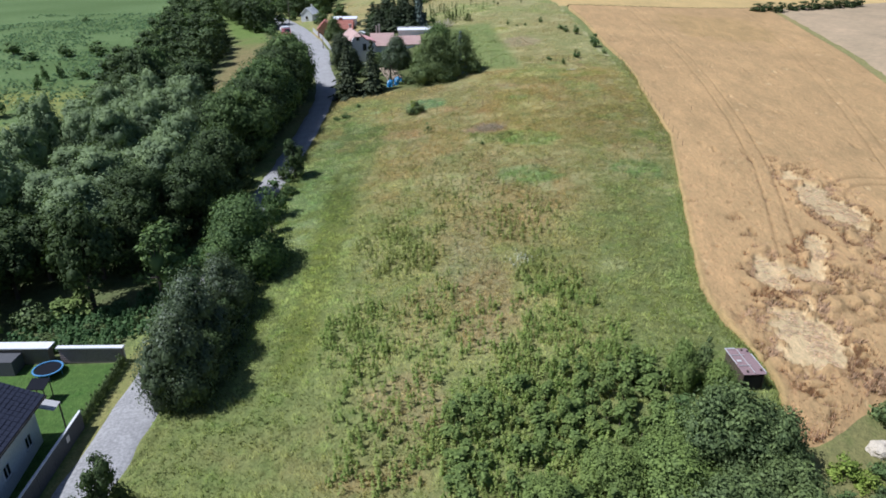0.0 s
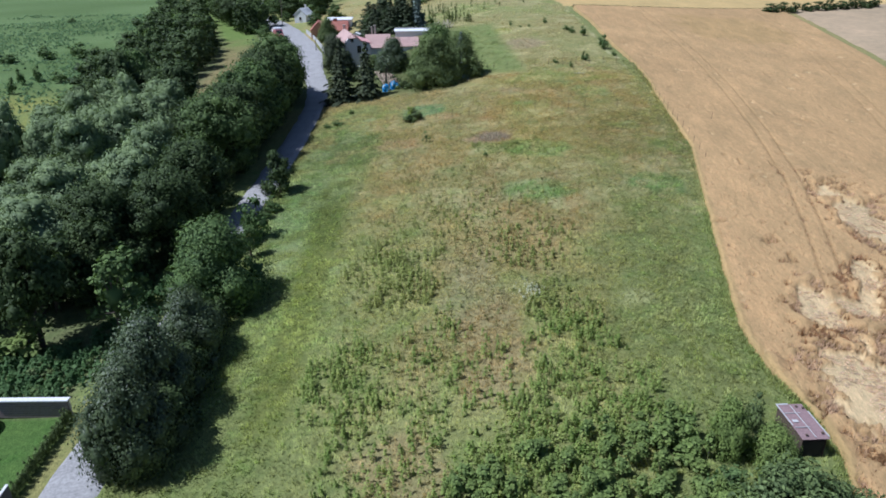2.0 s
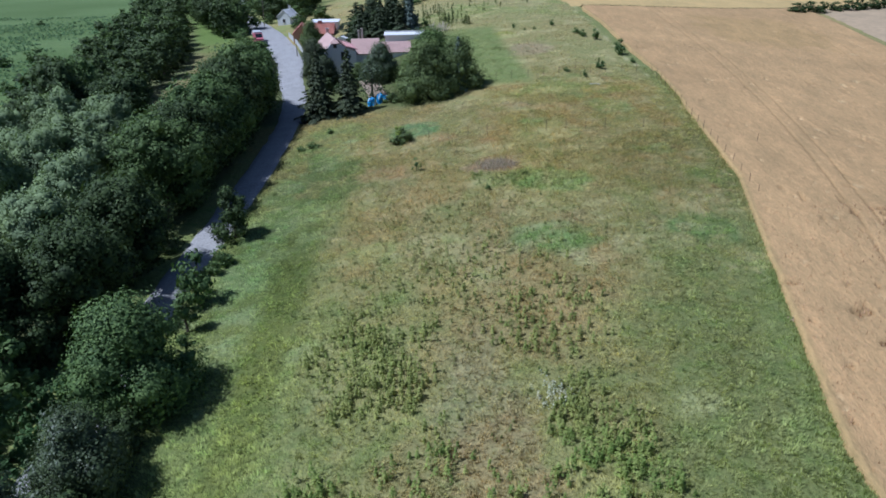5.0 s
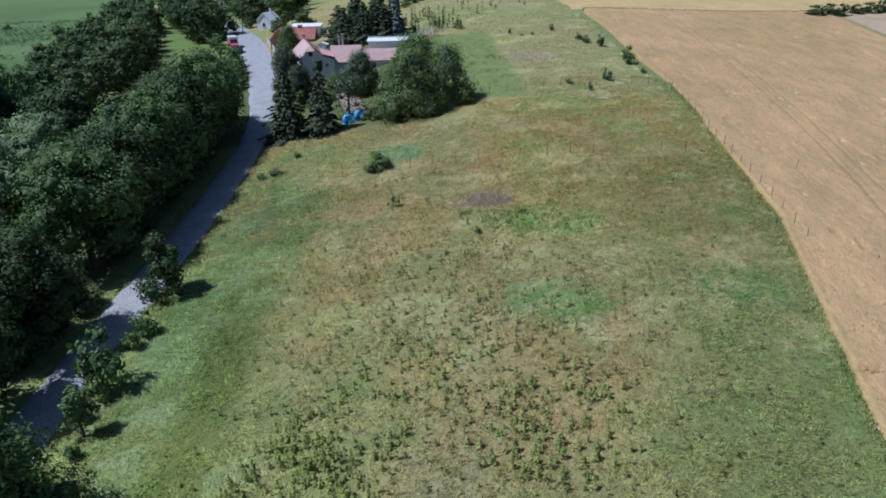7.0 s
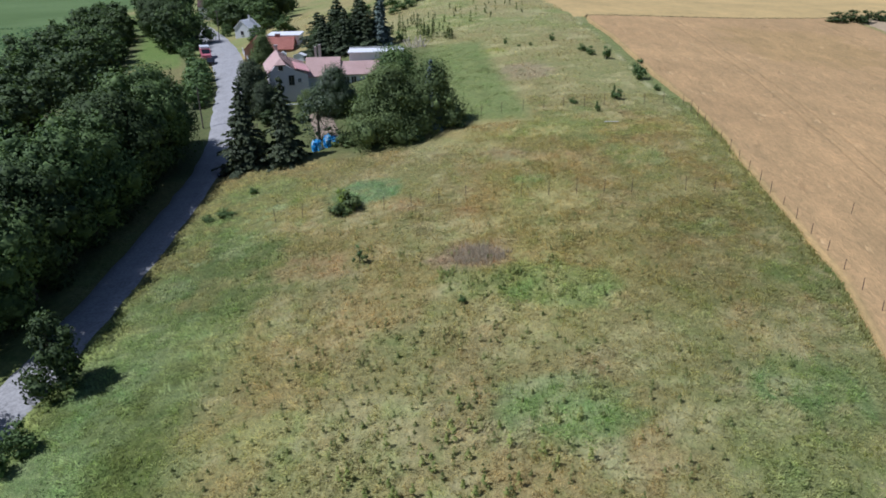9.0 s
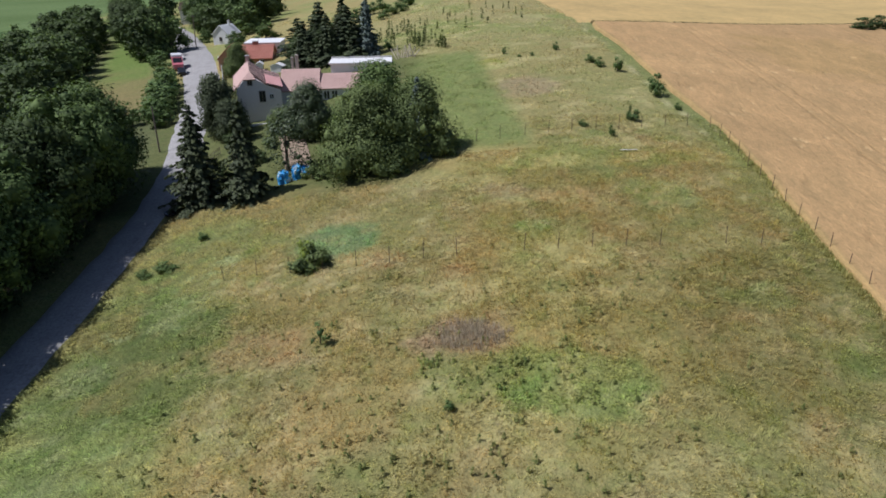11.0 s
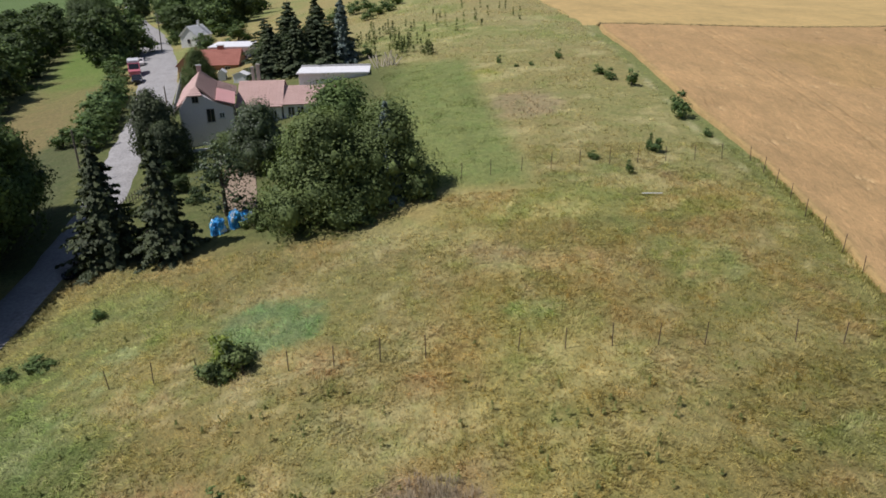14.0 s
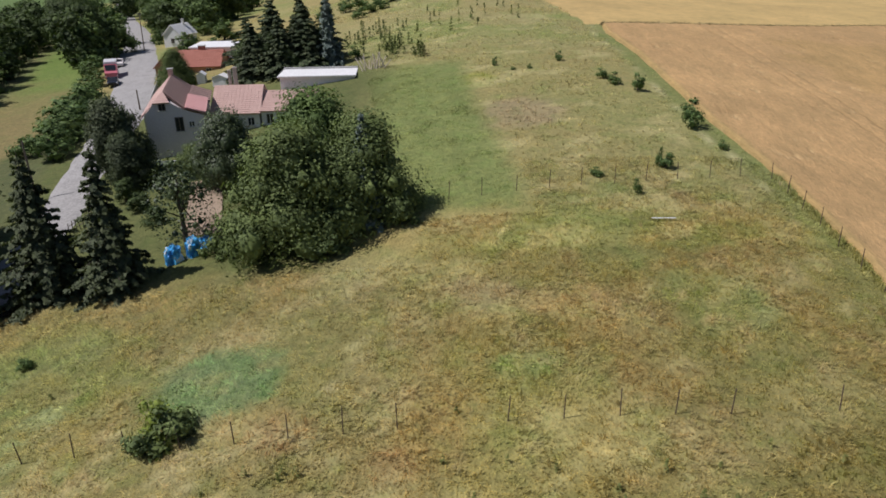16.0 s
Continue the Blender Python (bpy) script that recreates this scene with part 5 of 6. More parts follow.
# fallen stalks over the flattened patches
lx, ly = r.uniform(31, 60, 22000), r.uniform(51, 98, 22000)
keep = r.uniform(0, 1, len(lx)) < 0.45 * smooth(lodged(lx, ly) + (fractal(lx, ly, 1.5, 89) - 0.5) * 1.1 + (fractal(lx * 1.2 + ly * 0.5, ly * 0.5 - lx * 0.2, 1.0, 91) - 0.5) * 0.9, 0.25, 0.55)
near_by = (r.uniform(0, 1, len(lx)) < 0.6 * smooth(lodged(lx, ly, 1.8), 0.1, 0.6)) & (lodged(lx, ly) < 0.25)
sx_, sy_ = lx[near_by], ly[near_by]
lx, ly = lx[keep], ly[keep]
swirl = 6.2832 * 1.6 * fractal(lx, ly, 5, 94)
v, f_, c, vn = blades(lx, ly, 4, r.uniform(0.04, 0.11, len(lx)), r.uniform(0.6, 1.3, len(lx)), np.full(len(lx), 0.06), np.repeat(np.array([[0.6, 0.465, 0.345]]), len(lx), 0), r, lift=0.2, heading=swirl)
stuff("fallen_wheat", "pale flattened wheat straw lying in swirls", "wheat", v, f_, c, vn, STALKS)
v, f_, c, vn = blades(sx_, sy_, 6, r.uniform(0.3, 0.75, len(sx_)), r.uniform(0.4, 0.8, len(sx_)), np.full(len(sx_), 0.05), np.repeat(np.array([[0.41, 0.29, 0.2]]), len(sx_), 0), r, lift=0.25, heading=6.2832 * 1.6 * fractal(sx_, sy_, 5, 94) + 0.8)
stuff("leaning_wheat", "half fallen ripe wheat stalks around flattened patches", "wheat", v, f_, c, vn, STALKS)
ey = 45 + 61 * r.uniform(0, 1, 14000) ** 1.4
ex = np.interp(ey, WHEAT_Y, WHEAT_X) + r.uniform(0.6, 24, len(ey))
keep = (lodged(ex, ey) < 0.1) & (ey > 45.5 + 0.8 * np.clip(ex - 31, 0, 12))
ex, ey = ex[keep], ey[keep]
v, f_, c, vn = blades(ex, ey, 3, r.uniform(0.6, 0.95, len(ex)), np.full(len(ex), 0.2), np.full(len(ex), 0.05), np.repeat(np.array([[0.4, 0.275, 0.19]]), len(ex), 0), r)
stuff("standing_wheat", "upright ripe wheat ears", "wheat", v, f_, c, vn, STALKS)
# rough grass on the border between the two fields
u = r.uniform(0, 1, 3600)
by_ = wheat_top(u) + np.abs(r.normal(0.3, 0.5, len(u)))
bx_ = np.interp(by_, WHEAT_Y, WHEAT_X) * (1 - u) + wheat_right(by_) * u
v, f_, c, vn = blades(bx_, by_, 4, r.uniform(0.4, 0.95, len(u)), np.full(len(u), 0.35), np.full(len(u), 0.08), np.array([[0.2, 0.17, 0.085]]) + r.uniform(0, 0.1, (len(u), 1)), r)
stuff("border_grass", "rough dry grass on the border between fields", "grass", v, f_, c, vn, GRASS)
# ---- built things ----
def box(bm, x0, x1, y0, y1, z0, z1, bevel=0.0):
    """A box added to a bmesh, its edges slightly worn where bevel is set."""
    v = [bm.verts.new(p) for p in ((x0, y0, z0), (x1, y0, z0), (x1, y1, z0), (x0, y1, z0), (x0, y0, z1), (x1, y0, z1), (x1, y1, z1), (x0, y1, z1))]
    fs = [bm.faces.new([v[i] for i in q]) for q in ((3, 2, 1, 0), (4, 5, 6, 7), (0, 1, 5, 4), (1, 2, 6, 5), (2, 3, 7, 6), (3, 0, 4, 7))]
    if bevel:
        bmesh.ops.bevel(bm, geom=list({e for f in fs for e in f.edges}), offset=bevel, segments=1, affect="EDGES")
    return bm


def boxed(*a, bevel=0.0):
    return box(bmesh.new(), *a, bevel=bevel)


def prism(bm, outline, y0, y1):
    """Pulls an outline in x and z along y."""
    a = [bm.verts.new((x, y0, z)) for x, z in outline]
    b = [bm.verts.new((x, y1, z)) for x, z in outline]
    n = len(outline)
    bm.faces.new(a)
    bm.faces.new(list(reversed(b)))
    for i in range(n):
        bm.faces.new((a[(i + 1) % n], a[i], b[i], b[(i + 1) % n]))
    bmesh.ops.recalc_face_normals(bm, faces=bm.faces)
    return bm


def slab(bm, quad, thick):
    """A thin plate over four corners, thick below them."""
    q = [Vector(p) for p in quad]
    nrm = (q[1] - q[0]).cross(q[3] - q[0]).normalized()
    a = [bm.verts.new(p) for p in q]
    b = [bm.verts.new(p - nrm * thick) for p in q]
    bm.faces.new(a)
    bm.faces.new(list(reversed(b)))
    for i in range(4):
        bm.faces.new((a[i], b[i], b[(i + 1) % 4], a[(i + 1) % 4]))
    return bm


def tiled(parent, name, quad, material, rows, label="", cols=0, stripe=None):
    """A roof plane with raised courses of tiles: quad runs eave left, eave right, ridge right, ridge left."""
    q = [Vector(p) for p in quad]
    bm, pale = slab(bmesh.new(), quad, 0.12), {}
    nrm = (q[1] - q[0]).cross(q[3] - q[0]).normalized()
    for i in range(rows):
        a, b = i / rows, (i + 0.93) / rows
        l0, r0, l1, r1 = q[0].lerp(q[3], a), q[1].lerp(q[2], a), q[0].lerp(q[3], b), q[1].lerp(q[2], b)
        n = cols or max(1, int((r0 - l0).length / 0.5))
        for j in range(n):
            u, w = j / n, (j + 0.94) / n
            lift = nrm * (0.05 + random.uniform(0, 0.03))
            slab(pale.setdefault(j, bmesh.new()) if stripe and j % 3 == 1 else bm, (l0.lerp(r0, u) + lift, l0.lerp(r0, w) + lift, l1.lerp(r1, w) + nrm * 0.03, l1.lerp(r1, u) + nrm * 0.03), 0.03)
    roof = part(name, bm, material, parent, label)
    for j in pale:
        part("tile_row", pale[j], stripe, roof, "paler row of newer tiles")
    return roof


def window(parent, x, z, w, h, y=0.0, frame_mat=None, name="window"):
    """A window in a wall that faces -y: frame, pane and sill."""
    fr = bmesh.new()
    t = 0.07
    for a in ((x - w / 2, x - w / 2 + t, z, z + h), (x + w / 2 - t, x + w / 2, z, z + h), (x - w / 2 + t, x + w / 2 - t, z, z + t), (x - w / 2 + t, x + w / 2 - t, z + h - t, z + h), (x - t / 2, x + t / 2, z + t, z + h - t)):
        box(fr, a[0], a[1], y - 0.06, y + 0.05, a[2], a[3])
    f = part(name, fr, frame_mat or WOOD, parent)
    part("pane", boxed(x - w / 2 + t, x + w / 2 - t, y - 0.02, y + 0.0, z + t, z + h - t), GLASS, f)
    part("sill", boxed(x - w / 2 - 0.08, x + w / 2 + 0.08, y - 0.14, y + 0.02, z - 0.07, z - 0.005), CONCRETE, f)
    return f


def chimney(parent, x, y, z0, z1, w=0.55, mat=None):
    bm = boxed(x - w / 2, x + w / 2, y - w / 2, y + w / 2, z0, z1, bevel=0.02)
    c = part("chimney", bm, mat or CONCRETE, parent)
    part("cap", boxed(x - w / 2 - 0.08, x + w / 2 + 0.08, y - w / 2 - 0.08, y + w / 2 + 0.08, z1 + 0.005, z1 + 0.12), CONCRETE, c)


# the white gabled house by the lane
h = thing("house", "whitewashed gabled house with half-hipped red tile roof", "house", pose(-23.7, 179.0, 1.6, 0, 0, 15))
W, D, H = 6.4, 14.7, 7.8
wall = prism(bmesh.new(), [(0, -0.8), (W, -0.8), (W, 5.1), (4.35, 5.9), (2.75, 6.85), (1.15, 6.85), (0, 5.45)], 0, D)
part("wall", wall, PLASTER, h)
RX = 2.13
tiled(h, "roof", ((-0.5, D + 0.3, 5.25), (-0.5, -0.3, 5.25), (RX, 1.6, H), (RX, D + 0.3, H)), TILE_PINK, 11, "sunlit faded red tile slope")
tiled(h, "roof", ((1.0, -0.32, 6.86), (2.9, -0.32, 6.86), (RX + 0.05, 1.6, H + 0.02), (RX - 0.05, 1.6, H + 0.02)), TILE_PINK, 5, "small tiled half hip")
tiled(h, "roof", ((4.45, -0.3, 6.05), (4.45, D + 0.3, 6.05), (RX, D + 0.3, H + 0.02), (RX, 1.6, H + 0.02)), TILE_BROWN, 11, "weathered brown tile slope with pale rows", 33, TILE_PINK)
tiled(h, "dormer_roof", ((W + 0.3, -0.25, 5.55), (W + 0.3, 7.4, 5.75), (4.4, 7.4, 6.45), (4.4, -0.25, 6.22)), TILE_DORMER, 7, "faded pink tiled lean-to roof")
tiled(h, "roof", ((W + 0.5, 7.5, 5.3), (W + 0.5, D + 0.3, 5.3), (4.4, D + 0.3, 6.25), (4.4, 7.5, 6.25)), TILE_BROWN, 6, "", 18, TILE_PINK)
for y in np.arange(0.5, 7.4, 0.9):
    part("board", boxed(W + 0.01, W + 0.05, float(y), float(y) + 0.42, 2.6, 5.3), WOOD, h)
window(h, 1.97, 5.95, 0.78, 0.9, -0.01)
window(h, 3.6, 3.45, 0.95, 1.65, -0.01)
window(h, 4.95, 3.85, 0.66, 0.72, -0.01, WHITE)
chimney(h, RX - 0.05, D - 0.5, H - 0.6, H + 0.75, 0.6, TILE_PINK)
part("plinth", boxed(0.2, 4.8, -2.75, -2.5, -0.75, 0.75, bevel=0.02), WHITE, h, "low white garden edging wall")
part("gutter_pipe", boxed(-0.12, -0.02, -0.1, 0.0, -0.6, 5.2), CONCRETE, h)


def chimney_stack(parent, x, y, z0, z1, w, mat):
    """A tall thin stack with a rim."""
    bm = boxed(x - w / 2, x + w / 2, y - w / 2, y + w / 2, z0, z1, bevel=0.02)
    c = part("chimney", bm, mat, parent)
    part("rim", boxed(x - w / 2 - 0.06, x + w / 2 + 0.06, y - w / 2 - 0.06, y + w / 2 + 0.06, z1 - 0.2, z1 - 0.08), mat, c)


def wing(name, label, m, w, d, eave, ridge, wall_mat, roof_mat, rows=8, back=None, openings=()):
    """A building with a pitched roof whose ridge runs along x; the slope that shows falls to -y."""
    t = thing(name, label, "house", m)
    bm = bmesh.new()
    outline = [(-0.0, -1.0), (d, -1.0), (d, back or eave), (d / 2, ridge - 0.15), (0, eave - 0.12)]
    prism(bm, outline, 0, w)
    bmesh.ops.transform(bm, matrix=Matrix(((0, 1, 0, 0), (1, 0, 0, 0), (0, 0, 1, 0), (0, 0, 0, 1))), verts=bm.verts)
    bmesh.ops.recalc_face_normals(bm, faces=bm.faces)
    part("wall", bm, wall_mat, t)
    tiled(t, "roof", ((-0.25, -0.4, eave - 0.15), (w + 0.25, -0.4, eave - 0.15), (w + 0.25, d / 2, ridge), (-0.25, d / 2, ridge)), roof_mat, rows)
    tiled(t, "roof", ((w + 0.25, d + 0.4, eave - 0.15), (-0.25, d + 0.4, eave - 0.15), (-0.25, d / 2, ridge + 0.02), (w + 0.25, d / 2, ridge + 0.02)), roof_mat, rows)
    for x, z, ww, hh in openings:
        window(t, x, z, ww, hh, -0.01, WHITE)
    return t


b2 = wing("outbuilding", "low outbuilding with a faded pink tile roof", pose(-19.5, 189.5, 3.0, 0, 0, 5), 6.0, 10.2, 2.1, 4.7, WHITE, TILE_PINK, 15, openings=((4.9, 0.3, 0.9, 1.1),))
chimney_stack(b2, 2.3, 6.6, 3.6, 6.9, 0.5, STACK)
chimney_stack(b2, 1.5, 6.8, 3.6, 6.5, 0.4, STACK)
wing("outbuilding", "low white annex with red tile roof and windows", pose(-13.3, 190.2, 3.3, 0, 0, 5), 7.0, 9.6, 2.0, 3.6, WHITE, TILE_PINK, 13, openings=((1.1, 0.1, 1.0, 1.4), (2.4, 0.1, 1.0, 1.4)))
flat = thing("flat_roofed_shed", "low building with a flat white roof", "shed", pose(-12.8, 200.9, 6.1, 0, 0, 3))
part("wall", boxed(0, 10.6, 0, 6, -2.2, 1.5), WHITE, flat)
part("roof", boxed(-0.3, 10.9, -0.4, 6.3, 1.51, 1.75, bevel=0.03), WHITE, flat, "flat white sheet roof")
part("parapet", boxed(-0.3, 10.9, 6.0, 6.3, 1.76, 2.0), CONCRETE, flat)
for x, y, w, tall, tilt in ((-29.1, 215.8, 1.3, 1.9, 8), (-24.9, 212.0, 2.4, 1.7, -6)):
    hut = thing("garden_hut", "small white garden hut behind the houses", "hut", at(x, y, 0, tilt), "garden huts")
    part("wall", prism(bmesh.new(), [(-w / 2, -0.4), (w / 2, -0.4), (w / 2, tall * 0.75), (0, tall), (-w / 2, tall * 0.75)], 0, 1.8), WHITE, hut)
    for side in (-1, 1):
        q = ((side * (w / 2 + 0.15), -0.15, tall * 0.72), (side * (w / 2 + 0.15), 1.95, tall * 0.72), (0, 1.95, tall + 0.06), (0, -0.15, tall + 0.06))
        part("roof", slab(bmesh.new(), q if side > 0 else tuple(reversed(q)), 0.06), WHITE, hut)
# heap of boards and logs beside it
for i_ in range(16):
    bm = bmesh.new()
    limb(bm, (0, 0, 0), (random.uniform(-1.2, 1.2), random.uniform(-0.4, 0.8), random.uniform(1.2, 2.6)), 0.1, 0.07, 6)
    ob = new("pole", bpy.data.meshes.new("pole"))
    bm.to_mesh(ob.data)
    bm.free()
    ob.data.materials.append(STRAW)
    ob.matrix_world = at(-1.2 + i_ * 0.22, 205.4 + random.uniform(-0.8, 0.8), -0.05)
    tagged(ob, "pale leaning wooden pole beside the shed", "pole", "pile of poles")

orange = wing("house", "orange rendered house with red tile roof", pose(-37.2, 226.0, 3.1, 0, 0, 4), 8.2, 8, 2.7, 4.95, ORANGE, TILE_RED, 14, openings=((6.2, 1.0, 1.0, 1.3),))
chimney(orange, 4.4, 4.4, 4.4, 5.6, 1.1, TILE_RED)

gab = thing("house_wing", "orange gabled wing with a red tile roof", "house", pose(-39.6, 224.0, 3.0, 0, 0, 8))
part("wall", prism(bmesh.new(), [(0, -1), (4.6, -1), (4.6, 3.0), (2.3, 5.2), (0, 3.0)], 0, 8), ORANGE, gab)
tiled(gab, "roof", ((-0.3, 8.2, 2.75), (-0.3, -0.3, 2.75), (2.3, -0.3, 5.35), (2.3, 8.2, 5.35)), TILE_RED, 6)
tiled(gab, "roof", ((4.9, -0.3, 2.75), (4.9, 8.2, 2.75), (2.3, 8.2, 5.37), (2.3, -0.3, 5.37)), TILE_RED, 6)
window(gab, 2.3, 1.0, 0.9, 1.2, -0.01, WHITE)
fr = thing("flat_roofed_shed", "building with a wide flat white roof", "shed", pose(-36.2, 233.6, 4.7, 0, 0, 4))
part("wall", boxed(0, 7.5, 0, 9, -1.5, 3.2), WHITE, fr)
part("roof", boxed(-0.3, 7.8, -0.3, 9.3, 3.21, 3.45, bevel=0.03), WHITE, fr, "flat white roof")
wh = thing("house", "small white gabled cottage with a pale roof", "house", pose(-52.4, 264.0, 4.8, 0, 0, -14))
part("wall", prism(bmesh.new(), [(0, -1), (4.4, -1), (4.4, 2.6), (2.2, 4.6), (0, 2.6)], 0, 6.5), WHITE, wh)
tiled(wh, "roof", ((-0.25, 6.7, 2.45), (-0.25, -0.25, 2.45), (2.2, -0.25, 4.75), (2.2, 6.7, 4.75)), WHITE, 6)
tiled(wh, "roof", ((4.65, -0.25, 2.45), (4.65, 6.7, 2.45), (2.2, 6.7, 4.77), (2.2, -0.25, 4.77)), WHITE, 6)
chimney(wh, 2.4, 4.6, 4.3, 5.6, 0.5, WHITE)
window(wh, 2.2, 0.8, 0.8, 1.0, -0.01)
fb = thing("house", "distant white house at the end of the lane", "house", pose(-86, 338, 4.2, 0, 0, 10))
part("wall", boxed(0, 7, 0, 8, -1, 5.0), WHITE, fb)
tiled(fb, "roof", ((-0.3, -0.4, 4.9), (7.3, -0.4, 4.9), (7.3, 4, 7.4), (-0.3, 4, 7.4)), TILE_BROWN, 7)
tiled(fb, "roof", ((7.3, 8.4, 4.9), (-0.3, 8.4, 4.9), (-0.3, 4, 7.42), (7.3, 4, 7.42)), TILE_BROWN, 7)
for x in (1.6, 3.6, 5.6):
    window(fb, x, 3.0, 0.9, 1.2, -0.01)

# dark-roofed house by the start, its yard wall, hedge and trampoline
nh = thing("house", "white rendered house with a dark ribbed tile roof", "house", pose(-35.4, 47.9, -10.2, 0, 0, -90 + 5))
bm = prism(bmesh.new(), [(-11.2, -1), (0, -1), (0, 4.25), (-5.6, 6.85), (-11.2, 4.25)], 0, 16)
bmesh.ops.transform(bm, matrix=Matrix(((0, 1, 0, 0), (1, 0, 0, 0), (0, 0, 1, 0), (0, 0, 0, 1))), verts=bm.verts)
bmesh.ops.recalc_face_normals(bm, faces=bm.faces)
part("wall", bm, WHITE, nh)
tiled(nh, "roof", ((16.5, 0.9, 4.0), (-0.6, 0.9, 4.0), (-0.6, -5.6, 7.05), (16.5, -5.6, 7.05)), TILE_BLACK, 18, "dark ribbed tile slope", 30)
tiled(nh, "roof", ((-0.6, -12.1, 4.0), (16.5, -12.1, 4.0), (16.5, -5.6, 7.07), (-0.6, -5.6, 7.07)), TILE_BLACK, 18, "", 30)
part("gutter", boxed(-0.6, 16.5, 0.92, 1.04, 3.84, 3.98), DARK, nh)
for x, lift in ((2.0, -0.3), (5.6, -0.3), (9.2, -0.3), (1.4, 1.9), (7.4, 1.9)):
    wd = window(nh, 0, 0.9, 1.0, 1.2 if lift < 0 else 0.8, 0, WHITE)
    wd.matrix_local = pose(x, 0.0, lift, 0, 0, 180)
part("awning", slab(bmesh.new(), ((-0.2, 0.1, 3.0), (-0.2, 1.5, 2.6), (-1.5, 1.5, 2.6), (-1.5, 0.1, 3.0)), 0.05), CONCRETE, nh, "small grey sheet awning")
part("awning_post", boxed(-1.45, -1.35, 1.35, 1.45, -0.4, 2.6), WOOD, nh)
yw = thing("yard_wall", "grey concrete yard wall with white coping along the verge", "wall", pose(-32.6, 49.6, -10.3, 0, 0, 0), kind="structure")
for y in np.arange(-20, 0, 2.5):
    z = float(land(-32.5, 49.6 + y)) + 10.3
    rise = float(land(-32.5, 49.6 + y + 2.5)) + 10.3 - z
    for nm, half, lo, hi, mat in (("panel", 0.08, -0.6, 1.72, GREY_WALL), ("coping", 0.11, 1.725, 1.81, WHITE)):
        bm = boxed(-half, half, float(y), float(y) + 2.48, z + lo, z + hi, bevel=0.012)
        for v_ in bm.verts:
            v_.co.z += rise * (v_.co.y - float(y)) / 2.5
        part(nm, bm, mat, yw, "white coping slab" if nm == "coping" else "")
nt = new("notice_board", bpy.data.meshes.new("notice_board"))
bm = boxed(-0.02, 0.02, -0.22, 0.22, -0.3, 0.3, bevel=0.005)
bm.to_mesh(nt.data)
bm.free()
nt.data.materials.append(PLASTER)
nt.matrix_world = pose(-32.49, 46.9, float(land(-32.5, 46.9)) + 1.05)
tagged(nt, "small pale board fixed to the yard wall", "board")
bw = thing("garden_wall", "brownish slatted garden wall with white coping", "wall", at(-39.2, 59.0), kind="structure")
for i_ in range(7):
    part("board", boxed(0, 6.4, -0.06, 0.06, 0.1 + i_ * 0.24, 0.31 + i_ * 0.24, bevel=0.01), BROWN_BOARD, bw)
for x in (0.0, 3.1, 6.4):
    part("post", boxed(x - 0.09, x + 0.09, 0.07, 0.25, -0.4, 1.85), CONCRETE, bw)
part("coping", boxed(-0.2, 6.6, -0.25, 0.3, 1.86, 2.0, bevel=0.02), WHITE, bw, "white coping slab")
low = thing("shed", "low garden shed with a white flat roof", "shed", at(-45.6, 59.0))
part("wall", boxed(0, 5.2, 0, 0.9, -0.5, 1.9), WOOD, low)
part("roof", boxed(-0.3, 5.5, -0.2, 1.1, 1.91, 2.05, bevel=0.02), WHITE, low)
part("lean_to", boxed(0.2, 2.6, -1.9, -0.05, -0.5, 1.5), GREY_WALL, low, "grey lean-to")
for i_ in range(15):
    y = 49.8 + i_ * 0.62
    grow("shrub0", -32.75, y, 1.7 + rng.uniform(-0.15, 0.15), 0.95, label="clipped dark hedge plant inside the yard", group="yard hedge plants")
tr = thing("trampoline", "round garden trampoline with a blue rim", "trampoline", at(-39.7, 57.3))


def ring(r0, r1, z0, z1, n=28, sx=1.0):
    bm = bmesh.new()
    rows = [[bm.verts.new((math.cos(6.28319 * i / n) * q * sx, math.sin(6.28319 * i / n) * q, z)) for i in range(n)] for q, z in ((r0, z0), (r1, z0), (r1, z1), (r0, z1))]
    for a in range(4):
        for i in range(n):
            bm.faces.new((rows[a][i], rows[a][(i + 1) % n], rows[(a + 1) % 4][(i + 1) % n], rows[(a + 1) % 4][i]))
    bmesh.ops.recalc_face_normals(bm, faces=bm.faces)
    return bm


def disc(rad, z0, z1, n=28):
    bm = bmesh.new()
    bmesh.ops.create_cone(bm, cap_ends=True, segments=n, radius1=rad, radius2=rad, depth=z1 - z0)
    bmesh.ops.translate(bm, verts=bm.verts, vec=(0, 0, (z0 + z1) / 2))
    return bm


part("mat", disc(1.25, 0.62, 0.66), NET, tr, "black jumping mat")
part("rim_pad", ring(1.26, 1.42, 0.66, 0.74), NAVY, tr, "blue padded rim")
for i_ in range(6):
    a = i_ * 1.0472
    bm = bmesh.new()
    limb(bm, (math.cos(a) * 1.35, math.sin(a) * 1.35, -0.1), (math.cos(a) * 1.32, math.sin(a) * 1.32, 0.66), 0.03, 0.03, 6)
    part("leg", bm, NAVY, tr)
ar = thing("arbour", "small dark garden canopy on posts", "arbour", at(-38.2, 53.2))
ar.scale = (0.78, 0.78, 0.9)
slab_q = ((-1.1, -0.9, 2.0), (1.1, -0.9, 2.0), (1.1, 0.9, 2.4), (-1.1, 0.9, 2.4))
part("canopy", slab(bmesh.new(), slab_q, 0.08), NET, ar)
for x in (-0.95, 0.95):
    for y, z in ((-0.75, 1.95), (0.75, 2.28)):
        part("post", boxed(x - 0.05, x + 0.05, y - 0.05, y + 0.05, -0.1, z), WOOD, ar)

